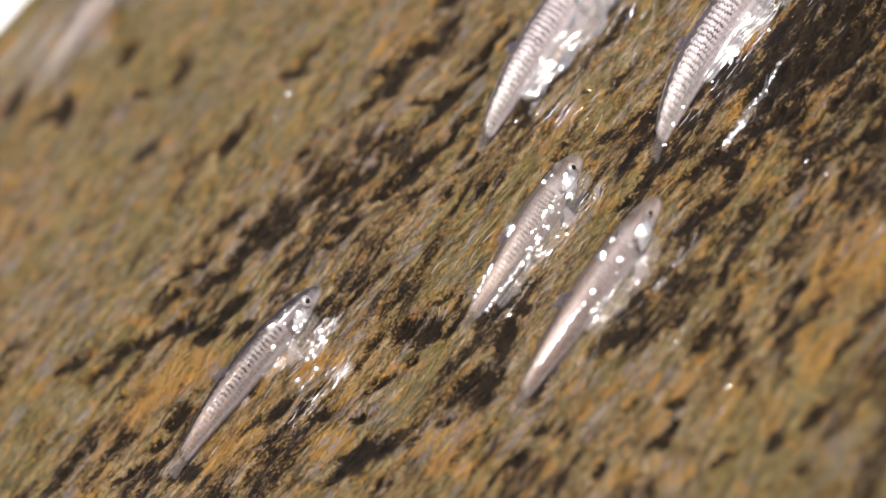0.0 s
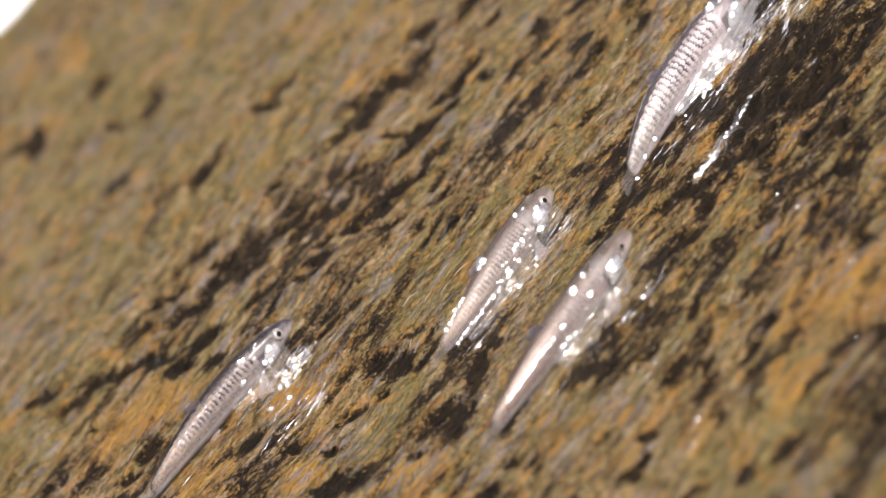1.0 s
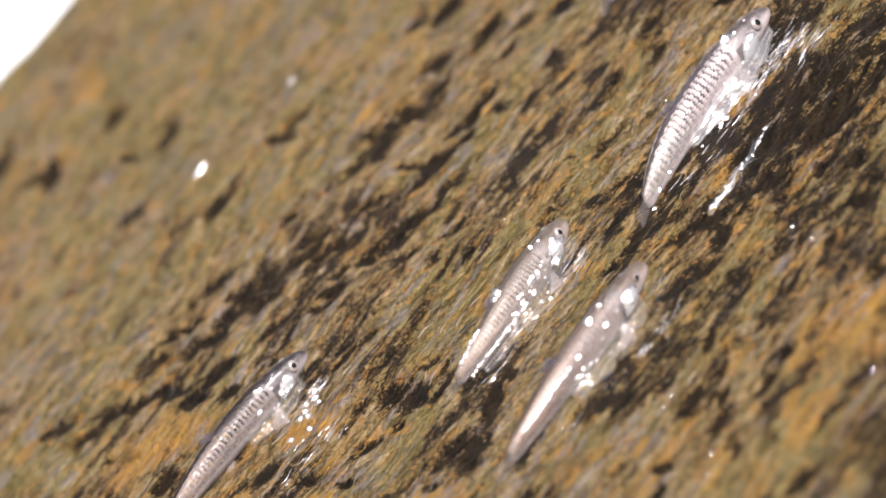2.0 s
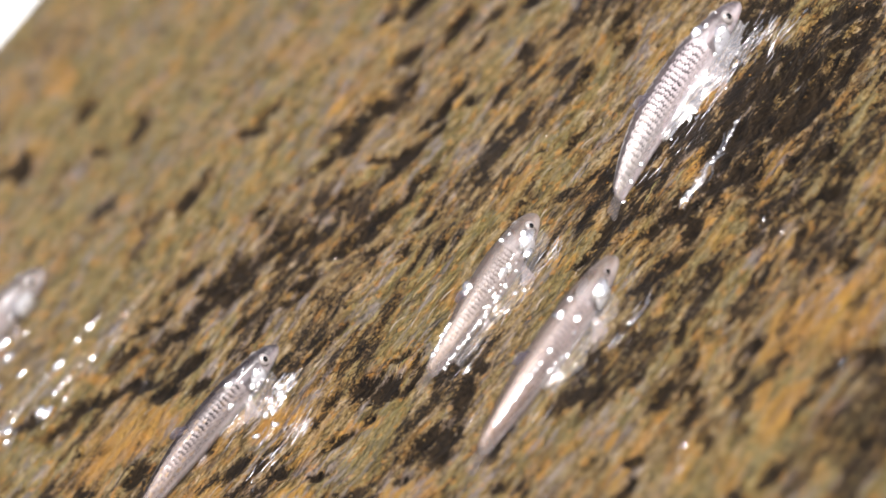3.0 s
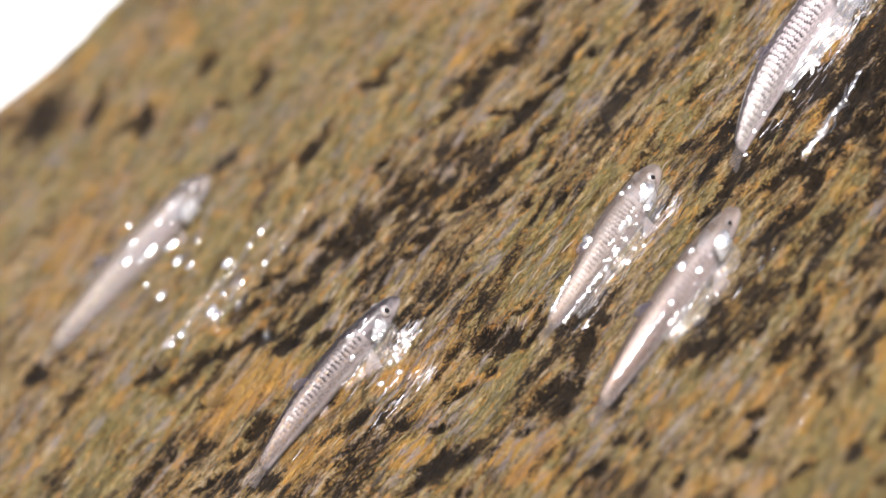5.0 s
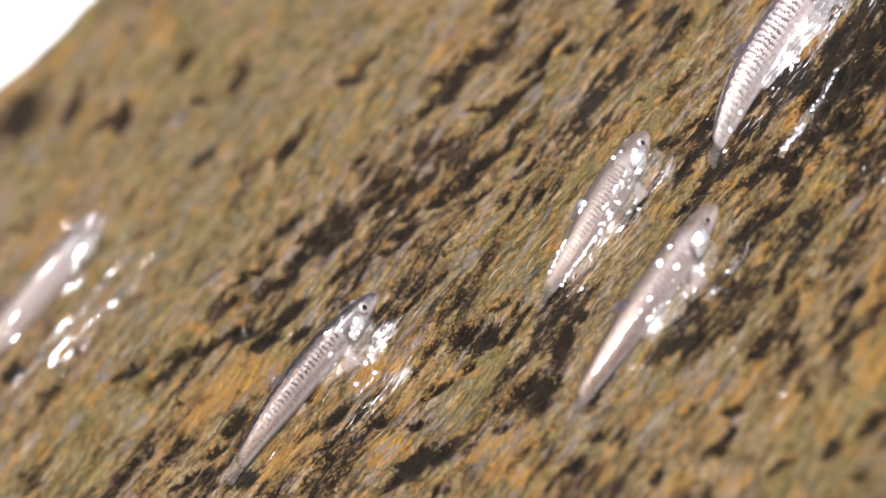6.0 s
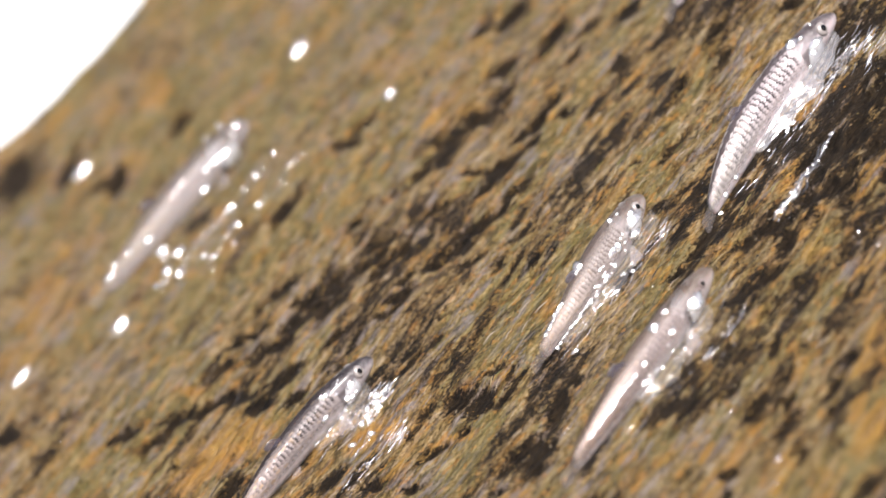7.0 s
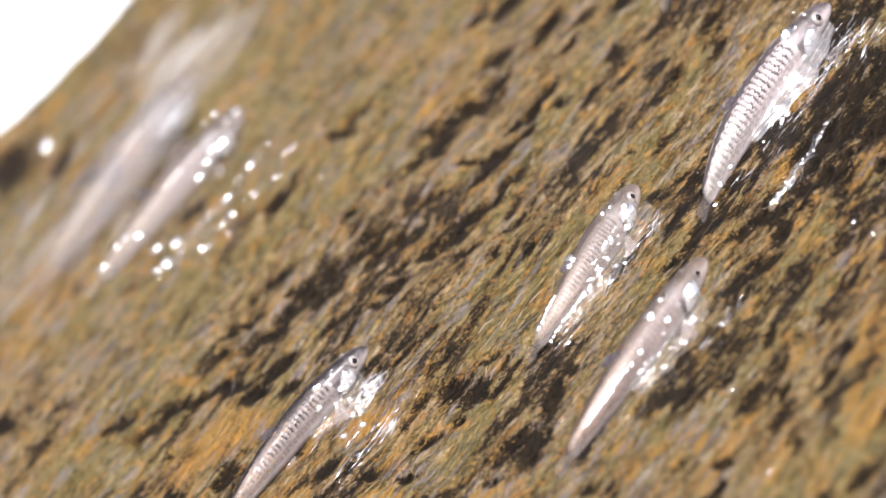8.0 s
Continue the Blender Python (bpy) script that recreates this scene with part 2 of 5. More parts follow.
ROCK_MAT = rock_material()
THREAD_MAT = weed_material("weed_threads", [(0.09, 0.075, 0.02), (0.20, 0.165, 0.06), (0.05, 0.04, 0.015), (0.30, 0.23, 0.12), (0.14, 0.12, 0.04), (0.33, 0.27, 0.20), (0.02, 0.016, 0.01)])
GRAIN_MAT = weed_material("algae_grains", [(0.20, 0.10, 0.02), (0.03, 0.022, 0.012), (0.22, 0.14, 0.04), (0.09, 0.065, 0.02), (0.015, 0.012, 0.008), (0.15, 0.12, 0.08)])
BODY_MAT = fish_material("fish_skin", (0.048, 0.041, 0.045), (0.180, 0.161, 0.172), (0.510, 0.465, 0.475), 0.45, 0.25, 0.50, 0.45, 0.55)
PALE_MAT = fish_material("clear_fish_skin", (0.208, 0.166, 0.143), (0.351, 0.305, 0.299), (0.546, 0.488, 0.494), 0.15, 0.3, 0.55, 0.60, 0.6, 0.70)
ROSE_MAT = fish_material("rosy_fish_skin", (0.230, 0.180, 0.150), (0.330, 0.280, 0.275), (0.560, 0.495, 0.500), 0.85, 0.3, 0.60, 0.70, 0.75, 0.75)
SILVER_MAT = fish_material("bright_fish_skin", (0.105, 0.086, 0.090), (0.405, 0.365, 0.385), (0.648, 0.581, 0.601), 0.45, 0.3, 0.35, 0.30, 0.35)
SCALE_MAT = scale_material("fish_scales", (0.270, 0.240, 0.242), (0.012, 0.009, 0.010), (0.075, 0.062, 0.064), 0.22, 0.60, 0.34, 0.66, 0.35, 0.45, 0.10, 0.45, 0.95)
NET_MAT = scale_material("fish_net_scales", (0.575, 0.519, 0.537), (0.048, 0.040, 0.045), (0.190, 0.156, 0.164), 0.26, 0.76, 0.20, 0.90, 0.50, 0.75, 0.25, 0.3, 0.12)
PALE_SCALE_MAT = scale_material("pale_fish_scales", (0.385, 0.345, 0.335), (0.125, 0.098, 0.086), (0.235, 0.196, 0.178), 0.30, 0.80, 0.30, 0.70, 0.35, 0.30, 0.25, 0.7, 0.35, 0.75)
ROSE_SCALE_MAT = scale_material("rosy_fish_scales", (0.410, 0.350, 0.345), (0.300, 0.250, 0.238), (0.250, 0.200, 0.170), 0.40, 0.85, 0.20, 0.66, 0.2, 0.90, 0.2, 0.85, 0.4, 0.45)
LEAP_MAT = fish_material("wet_clear_fish_skin", (0.18, 0.155, 0.145), (0.36, 0.325, 0.335), (0.54, 0.49, 0.50), 0.25, 0.4, 0.6, 0.5, 0.5, 0.58)
AIR_MAT = fish_material("wet_fish_skin_in_the_air", (0.30, 0.28, 0.29), (0.42, 0.39, 0.42), (0.60, 0.56, 0.60), 0.3, 0.4, 0.6, 0.6, 0.8, 0.32)
GILL_MAT = plain_material("gill_silver", (0.72, 0.745, 0.80), 0.34, 0.4, 0.6)
IRIS_MAT = plain_material("iris", (0.38, 0.35, 0.34), 0.3, 0.1, 0.6)
PUPIL_MAT = plain_material("pupil", (0.008, 0.008, 0.01), 0.1, 0.0, 0.3)
FIN_MAT = plain_material("fin_membrane", (0.36, 0.32, 0.33), 0.3, 0.0, 0.3, 0.30)
BACK_FIN_MAT = plain_material("back_fin_membrane", (0.11, 0.10, 0.13), 0.35, 0.0, 0.2, 0.5)
TAIL_MAT = plain_material("tail_membrane", (0.42, 0.38, 0.37), 0.35, 0.0, 0.2, 0.13)
WATER_MAT = water_material("running_water", 0.22, 0.12, 0.05)
FOAM_MAT = water_material("broken_water", 0.35, 0.16, 0.22)
FILM_MAT = water_material("thin_film", 0.06, 0.10, 0.07)
MILKY_MAT = water_material("milky_film", 0.26, 0.16, 0.20)
DROP_MAT = water_material("water_drop", 0.45, 0.14, 0.12)
GROUND_MAT = plain_material("wet_ground", (0.12, 0.10, 0.075), 0.6, 0.0, 0.2)
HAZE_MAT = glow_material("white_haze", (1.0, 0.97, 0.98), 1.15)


# ---- helpers of this scene ----
def lattice(ix, iy, seed):
    h = (ix.astype(np.int64) * 374761393 + iy.astype(np.int64) * 668265263 + seed * 982451653) & 0xFFFFFFFF
    h = ((h ^ (h >> 13)) * 1274126177) & 0xFFFFFFFF
    return ((h ^ (h >> 16)) & 0xFFFFFF) / 0xFFFFFF


def value_noise(x, y, seed):
    ix, iy = np.floor(x), np.floor(y)
    fx, fy = x - ix, y - iy
    fx, fy = fx * fx * (3 - 2 * fx), fy * fy * (3 - 2 * fy)
    a, b = lattice(ix, iy, seed), lattice(ix + 1, iy, seed)
    c, d = lattice(ix, iy + 1, seed), lattice(ix + 1, iy + 1, seed)
    return (a + (b - a) * fx) * (1 - fy) + (c + (d - c) * fx) * fy


def fbm(x, y, size, seed, octaves=4, gain=0.55):
    total, norm, amp = 0.0, 0.0, 1.0
    for k in range(octaves):
        s = 2.03 ** k / size
        total = total + amp * value_noise(x * s + 17.3 * k, y * s - 9.1 * k, seed + k)
        norm += amp
        amp *= gain
    return total / norm


def smooth(v, lo, hi):
    t = np.clip((v - lo) / (hi - lo), 0, 1)
    return t * t * (3 - 2 * t)


def floats(mesh, name, values):
    mesh.attributes.new(name, "FLOAT", "POINT").data.foreach_set("value", np.asarray(values, dtype=np.float32).ravel())


def mesh_object(name, verts, faces, material, parent=None, label="", attrs=None, flat=False):
    me = bpy.data.meshes.new(name)
    me.from_pydata([tuple(v) for v in verts], [], faces)
    for k, v in (attrs or {}).items():
        floats(me, k, v)
    me.materials.append(material)
    if not flat:
        me.polygons.foreach_set("use_smooth", [True] * len(me.polygons))
    me.update()
    ob = new(name, me)
    ob.parent = parent
    return tagged(ob, label)


# ---- the rock ----
# patches of dark weed, of ochre crust, of green film, of broad darker and of less dark rock, and of bare stone: p, q,
# half length, half width, turn in degrees
DARK_1 = [
    (-0.0895, 0.2391, 0.0158, 0.0101, 52), (-0.0729, 0.2209, 0.0093, 0.0039, 53), (-0.0614, 0.1939, 0.0073, 0.0042, 64), (-0.0377, 0.1686, 0.0061, 0.0022, 125), (-0.0337, 0.1972, 0.0055, 0.0039, 29),
    (-0.0455, 0.1343, 0.0064, 0.0037, 21), (-0.0216, 0.1633, 0.0094, 0.0034, 56), (-0.0221, 0.1034, 0.0062, 0.0039, 15), (-0.038, 0.0661, 0.008, 0.0034, 171), (0.0072, 0.1113, 0.0056, 0.003, 132),
    (0.0146, 0.1168, 0.0073, 0.0026, 32), (0.0312, 0.075, 0.012, 0.0064, 31), (0.0441, 0.0763, 0.0087, 0.0046, 152), (0.0536, 0.0792, 0.0058, 0.0035, 10), (0.0594, 0.0915, 0.0054, 0.0035, 157),
    (0.0189, 0.0708, 0.0045, 0.0036, 58), (-0.0051, 0.0683, 0.004, 0.0027, 158), (-0.0321, 0.0506, 0.0067, 0.0035, 139), (-0.0239, 0.047, 0.0089, 0.0044, 133), (-0.0097, 0.0455, 0.0076, 0.0046, 161),
]
DARK_2 = [
    (-0.0045, 0.0501, 0.0071, 0.003, 146), (-0.0082, 0.0393, 0.0068, 0.0025, 23), (0.0151, 0.0477, 0.0034, 0.0017, 164), (0.0303, 0.0518, 0.0046, 0.002, 138), (0.0188, 0.0245, 0.0073, 0.0035, 144),
    (0.0281, 0.0236, 0.0073, 0.0033, 174), (0.0377, 0.0276, 0.0059, 0.0023, 12), (0.0122, 0.0215, 0.008, 0.0033, 148), (0.0041, 0.0231, 0.0081, 0.0028, 142), (-0.0037, 0.026, 0.0046, 0.0026, 6),
    (-0.0083, 0.0196, 0.0047, 0.0032, 167), (0.0146, 0.0104, 0.0048, 0.0025, 161), (0.0204, 0.0008, 0.0042, 0.002, 31), (0.0392, 0.0423, 0.0071, 0.0039, 20), (0.036, 0.0476, 0.0045, 0.0027, 170),
    (0.0495, 0.0523, 0.0051, 0.003, 159), (0.048, 0.0445, 0.0053, 0.0027, 8), (0.057, 0.053, 0.007, 0.0023, 48), (0.0625, 0.0567, 0.0054, 0.0029, 20), (0.0576, 0.0161, 0.0076, 0.0025, 11),
]
DARK_3 = [
    (0.0645, 0.0473, 0.0036, 0.002, 164), (0.0307, 0.0395, 0.0057, 0.0026, 17), (0.0331, 0.0139, 0.0049, 0.0019, 38), (0.0008, 0.0391, 0.0043, 0.0021, 32), (0.0613, 0.0157, 0.0046, 0.0026, 7),
    (0.068, 0.0203, 0.0035, 0.0019, 164), (0.0834, 0.0362, 0.004, 0.0016, 17), (0.0912, 0.026, 0.0039, 0.0016, 172), (0.0947, 0.0166, 0.0032, 0.0012, 17), (0.0704, -0.0028, 0.0037, 0.0015, 157),
    (0.0959, 0.0273, 0.0026, 0.0013, 19), (0.1027, -0.0374, 0.0094, 0.0053, 155), (0.0913, -0.0402, 0.0062, 0.0033, 29), (0.1058, -0.0456, 0.0099, 0.0057, 36), (0.1059, -0.0547, 0.0071, 0.0036, 35),
    (0.0859, -0.0471, 0.0063, 0.003, 166), (0.1207, -0.04, 0.0098, 0.0042, 169), (0.128, -0.0493, 0.0098, 0.0046, 157), (0.1122, -0.0607, 0.0082, 0.0039, 17), (0.1033, -0.0736, 0.0062, 0.0046, 166),
]
DARK_4 = [
    (0.098, -0.0703, 0.0061, 0.0027, 148), (0.1361, -0.038, 0.008, 0.0038, 139), (0.086, -0.0709, 0.0068, 0.0039, 155), (0.0781, -0.0709, 0.0063, 0.0029, 175), (0.085, -0.0823, 0.0066, 0.0032, 45),
    (0.0759, -0.09, 0.006, 0.0039, 0), (0.0669, -0.0893, 0.006, 0.0039, 0), (0.0696, -0.0563, 0.006, 0.0023, 31), (0.0641, -0.0592, 0.0043, 0.0026, 171), (0.0568, -0.0614, 0.0041, 0.0023, 172),
    (0.0652, -0.0261, 0.0042, 0.0023, 154), (0.0731, -0.0289, 0.007, 0.0021, 172), (0.0648, -0.0479, 0.003, 0.002, 151), (0.0586, -0.0251, 0.0031, 0.002, 150), (0.1216, -0.0699, 0.005, 0.004, 173),
    (0.077, -0.057, 0.007, 0.002, 37), (-0.1326, 0.0979, 0.006, 0.0052, 74), (-0.117, 0.0874, 0.0055, 0.003, 157), (-0.1005, 0.0558, 0.0059, 0.0028, 153), (-0.093, 0.0433, 0.0062, 0.003, 170),
]
DARK_5 = [
    (-0.0844, 0.0444, 0.0072, 0.0029, 146), (-0.0761, 0.0408, 0.0058, 0.003, 177), (-0.0656, 0.0329, 0.0106, 0.0039, 129), (-0.0626, 0.0209, 0.0067, 0.0041, 147), (-0.0504, 0.0233, 0.0069, 0.0052, 175),
    (-0.0539, 0.0453, 0.0054, 0.004, 6), (-0.0467, 0.0419, 0.0059, 0.0031, 152), (-0.0512, 0.0576, 0.0068, 0.0024, 147), (-0.0381, 0.0458, 0.0063, 0.004, 177), (-0.0574, 0.058, 0.0045, 0.0027, 168),
    (-0.0671, 0.0518, 0.0056, 0.0027, 178), (-0.0807, -0.006, 0.0062, 0.0028, 16), (-0.0891, -0.0108, 0.0057, 0.003, 165), (-0.0876, -0.0338, 0.0068, 0.0044, 147), (-0.1028, -0.0125, 0.0048, 0.0028, 150),
    (-0.108, 0.0109, 0.0035, 0.002, 61), (-0.114, 0.0117, 0.0037, 0.0019, 1), (-0.0916, 0.0245, 0.0032, 0.0018, 150), (-0.0582, -0.0142, 0.0035, 0.0023, 146), (-0.0502, 0.0098, 0.0044, 0.0025, 169),
]
DARK_6 = [
    (-0.0571, -0.0372, 0.0056, 0.0036, 7), (-0.066, -0.0346, 0.0042, 0.003, 1), (-0.0597, -0.0184, 0.0037, 0.0031, 171), (-0.0663, -0.0563, 0.004, 0.0026, 1), (-0.0469, -0.0521, 0.0061, 0.0022, 158),
    (-0.0391, -0.0648, 0.0047, 0.0016, 158), (-0.0446, -0.0818, 0.0108, 0.0073, 173), (-0.0377, -0.0849, 0.0095, 0.005, 175), (-0.0518, -0.0821, 0.0075, 0.0032, 157), (-0.0276, -0.0569, 0.0056, 0.0023, 172),
    (-0.0191, -0.0582, 0.0029, 0.0017, 178), (-0.0136, -0.0461, 0.0069, 0.0053, 176), (-0.0087, -0.0511, 0.0058, 0.004, 23), (-0.0036, -0.0575, 0.0042, 0.0023, 171), (0.0, -0.0441, 0.0038, 0.0017, 157),
    (-0.0063, -0.0852, 0.0087, 0.0055, 161), (-0.0007, -0.0904, 0.0054, 0.0032, 51), (-0.0185, -0.0932, 0.0048, 0.0017, 148), (-0.0142, -0.087, 0.0037, 0.0025, 161), (-0.0077, -0.0965, 0.0046, 0.0028, 5),
]
DARK_7 = [
    (0.0091, -0.076, 0.0074, 0.003, 55), (0.0164, -0.0722, 0.0041, 0.0023, 171), (-0.0289, 0.0226, 0.0055, 0.0026, 178), (-0.0174, -0.0082, 0.0059, 0.0018, 167), (-0.028, -0.0166, 0.0039, 0.0017, 30),
    (-0.017, -0.0133, 0.0067, 0.0015, 14), (-0.0078, -0.0126, 0.0028, 0.0018, 21), (-0.0158, 0.0168, 0.006, 0.0019, 166), (-0.0228, -0.0399, 0.0033, 0.0018, 17), (-0.0096, -0.129, 0.004, 0.0031, 24),
    (0.0055, -0.109, 0.0045, 0.0019, 36), (-0.0292, 0.0414, 0.0092, 0.0039, 139), (0.0352, -0.1176, 0.0067, 0.0032, 3), (0.0267, -0.1091, 0.0061, 0.0029, 16), (0.0138, -0.1032, 0.0045, 0.0019, 36),
    (0.0517, -0.1507, 0.0073, 0.0033, 27), (0.0562, -0.1431, 0.003, 0.002, 152), (0.0495, -0.1362, 0.0065, 0.0035, 17), (0.0484, -0.1233, 0.0047, 0.0021, 36), (0.0496, -0.1653, 0.0049, 0.002, 31),
]
DARK_8 = [
    (0.0624, -0.1198, 0.0063, 0.0017, 55), (0.0518, -0.1072, 0.0044, 0.0024, 6), (0.0421, -0.1028, 0.0059, 0.0025, 30), (0.0633, -0.0969, 0.0051, 0.0027, 156), (0.0745, -0.1294, 0.0026, 0.0013, 180),
    (0.068, -0.1496, 0.0064, 0.0018, 35), (0.0764, -0.1442, 0.0046, 0.0022, 16), (0.0564, -0.1909, 0.0051, 0.0026, 179), (0.0709, -0.1779, 0.0035, 0.0015, 50), (0.0309, -0.1519, 0.0045, 0.0016, 149),
    (0.0223, -0.16, 0.0049, 0.0028, 149), (0.0274, -0.1579, 0.0033, 0.002, 18), (0.0051, -0.1567, 0.0035, 0.0022, 18), (0.0318, -0.1821, 0.0042, 0.0019, 176), (0.0446, -0.1897, 0.0034, 0.0021, 18),
    (0.0446, -0.2057, 0.0034, 0.002, 147), (-0.0002, -0.1235, 0.0041, 0.0023, 155), (0.0044, -0.1285, 0.0037, 0.0017, 28), (0.0618, -0.1572, 0.0031, 0.0015, 16), (0.1421, -0.0547, 0.0087, 0.0041, 31),
]
DARK_9 = [
    (0.16, -0.0457, 0.013, 0.0043, 137), (0.1524, -0.0554, 0.0068, 0.0039, 144), (0.1375, -0.0675, 0.0044, 0.0029, 173), (0.1298, -0.074, 0.0055, 0.0029, 0), (0.1266, -0.0955, 0.0057, 0.0033, 1),
    (0.1207, -0.1107, 0.0066, 0.0049, 4), (0.1277, -0.1075, 0.0043, 0.0025, 137), (0.1098, -0.107, 0.0038, 0.0021, 156), (0.1066, -0.1422, 0.0069, 0.0036, 4), (0.0867, -0.1725, 0.0064, 0.0029, 3),
    (0.0754, -0.1771, 0.0062, 0.0027, 3), (0.0962, -0.1782, 0.0055, 0.0049, 174), (0.079, -0.2057, 0.0071, 0.0037, 159), (0.0571, -0.192, 0.0055, 0.0021, 168), (0.0736, 0.1184, 0.0072, 0.0035, 20),
    (0.0764, 0.0883, 0.0066, 0.0025, 33), (0.0785, 0.0709, 0.0037, 0.002, 21), (0.0997, 0.0737, 0.0055, 0.0028, 167), (0.0995, 0.0471, 0.005, 0.0023, 18), (0.1153, 0.0302, 0.0052, 0.002, 179),
]
DARK_10 = [
    (0.1475, -0.0181, 0.0078, 0.0049, 10), (0.0625, 0.1215, 0.0042, 0.0028, 27), (0.135, 0.0161, 0.0054, 0.0028, 154), (0.0735, 0.1163, 0.0072, 0.0035, 20), (0.0763, 0.0864, 0.0066, 0.0025, 33),
    (0.0995, 0.0712, 0.0055, 0.0028, 167), (0.0994, 0.0468, 0.005, 0.0023, 18), (0.1152, 0.0289, 0.0052, 0.002, 179), (0.1475, -0.0185, 0.0078, 0.0049, 10), (0.0624, 0.1192, 0.0042, 0.0028, 27),
    (0.1349, 0.0153, 0.0054, 0.0028, 154),
]
OCHRE_1 = [
    (-0.0678, 0.25, 0.0124, 0.0078, 9), (-0.0353, 0.2228, 0.0065, 0.0056, 139), (-0.0424, 0.106, 0.0051, 0.004, 141), (-0.0518, 0.1034, 0.004, 0.0036, 165), (-0.0372, 0.0892, 0.0056, 0.0027, 44),
    (-0.0575, 0.1096, 0.0037, 0.0029, 173), (-0.1143, 0.1341, 0.0079, 0.0047, 44), (-0.0941, 0.1425, 0.0057, 0.0048, 63), (0.0099, 0.1491, 0.0044, 0.0026, 45), (-0.0119, 0.0655, 0.0042, 0.003, 27),
    (0.0469, 0.0802, 0.006, 0.0033, 151), (0.0389, 0.0842, 0.0046, 0.0027, 150), (0.0316, 0.0266, 0.0034, 0.0026, 179), (0.0261, 0.0235, 0.0033, 0.0025, 31), (0.0152, 0.03, 0.0046, 0.0028, 150),
    (-0.007, 0.0247, 0.0023, 0.0019, 36), (0.0655, 0.0626, 0.0032, 0.003, 128), (0.0863, 0.0401, 0.0046, 0.0025, 21), (0.0693, 0.0317, 0.0033, 0.0023, 0), (0.0709, 0.0233, 0.0022, 0.0015, 29),
]
OCHRE_2 = [
    (0.0545, -0.002, 0.0043, 0.0024, 153), (0.0717, -0.0369, 0.0038, 0.0033, 5), (0.054, -0.0561, 0.0043, 0.0025, 153), (0.0702, -0.0647, 0.0048, 0.0028, 135), (0.0981, -0.0579, 0.0037, 0.0032, 8),
    (0.1184, -0.0799, 0.004, 0.0026, 25), (0.1026, -0.0976, 0.0045, 0.0033, 31), (0.0978, -0.1166, 0.0061, 0.004, 1), (0.0882, -0.1265, 0.0047, 0.0034, 172), (0.0891, -0.0827, 0.0033, 0.0024, 147),
    (0.09, -0.0987, 0.0034, 0.0026, 144), (-0.0688, 0.0227, 0.0053, 0.0027, 136), (-0.0817, 0.0163, 0.0102, 0.0055, 159), (-0.0684, 0.0092, 0.0071, 0.0046, 145), (-0.0991, 0.0133, 0.0082, 0.0036, 155),
    (-0.1363, 0.0505, 0.0062, 0.0025, 78), (-0.1053, 0.0066, 0.0065, 0.0045, 174), (-0.0758, 0.0521, 0.0052, 0.0025, 137), (-0.1148, 0.138, 0.0057, 0.0044, 155), (-0.0767, -0.0383, 0.0109, 0.0054, 177),
]
OCHRE_3 = [
    (-0.0442, 0.043, 0.0026, 0.002, 162), (-0.1082, -0.0023, 0.0037, 0.0025, 20), (-0.0486, -0.0166, 0.006, 0.0037, 177), (-0.0367, -0.0319, 0.0071, 0.0032, 146), (-0.0259, -0.029, 0.0023, 0.0015, 168),
    (-0.0211, -0.0579, 0.0077, 0.0028, 144), (-0.0385, -0.0541, 0.0038, 0.0026, 21), (-0.0001, -0.0481, 0.0042, 0.0024, 170), (-0.0273, -0.0962, 0.0062, 0.0041, 177), (-0.023, -0.1082, 0.0098, 0.0049, 6),
    (-0.0197, -0.1197, 0.0077, 0.0038, 157), (-0.0199, -0.013, 0.0066, 0.0015, 159), (-0.0175, -0.0985, 0.0062, 0.0021, 143), (0.046, -0.1433, 0.0032, 0.0024, 28), (0.0304, -0.1398, 0.003, 0.0022, 25),
    (0.012, -0.131, 0.0036, 0.0021, 36), (0.0131, -0.1182, 0.0036, 0.0023, 20), (0.0213, -0.1312, 0.0036, 0.0023, 20), (0.0097, -0.1632, 0.0054, 0.0031, 156), (0.0216, -0.178, 0.0042, 0.0027, 171),
]
OCHRE_4 = [
    (0.0393, -0.1702, 0.0038, 0.0026, 22), (0.0651, -0.1299, 0.0024, 0.0019, 38), (0.0681, -0.1649, 0.0063, 0.0026, 44), (0.0819, -0.153, 0.0095, 0.0036, 45), (-0.0051, -0.1405, 0.0037, 0.0019, 51),
    (0.0457, -0.163, 0.0054, 0.0021, 28), (0.0853, -0.15, 0.0122, 0.007, 10), (0.1027, -0.1536, 0.0075, 0.0056, 165), (0.1043, -0.1336, 0.0054, 0.0047, 173), (0.0877, -0.1249, 0.0027, 0.0021, 44),
    (0.1227, -0.0669, 0.0061, 0.0027, 148), (0.1345, -0.0686, 0.0052, 0.0028, 156), (0.1412, -0.0781, 0.0043, 0.0029, 174), (0.1314, -0.1172, 0.0047, 0.0038, 2),
]
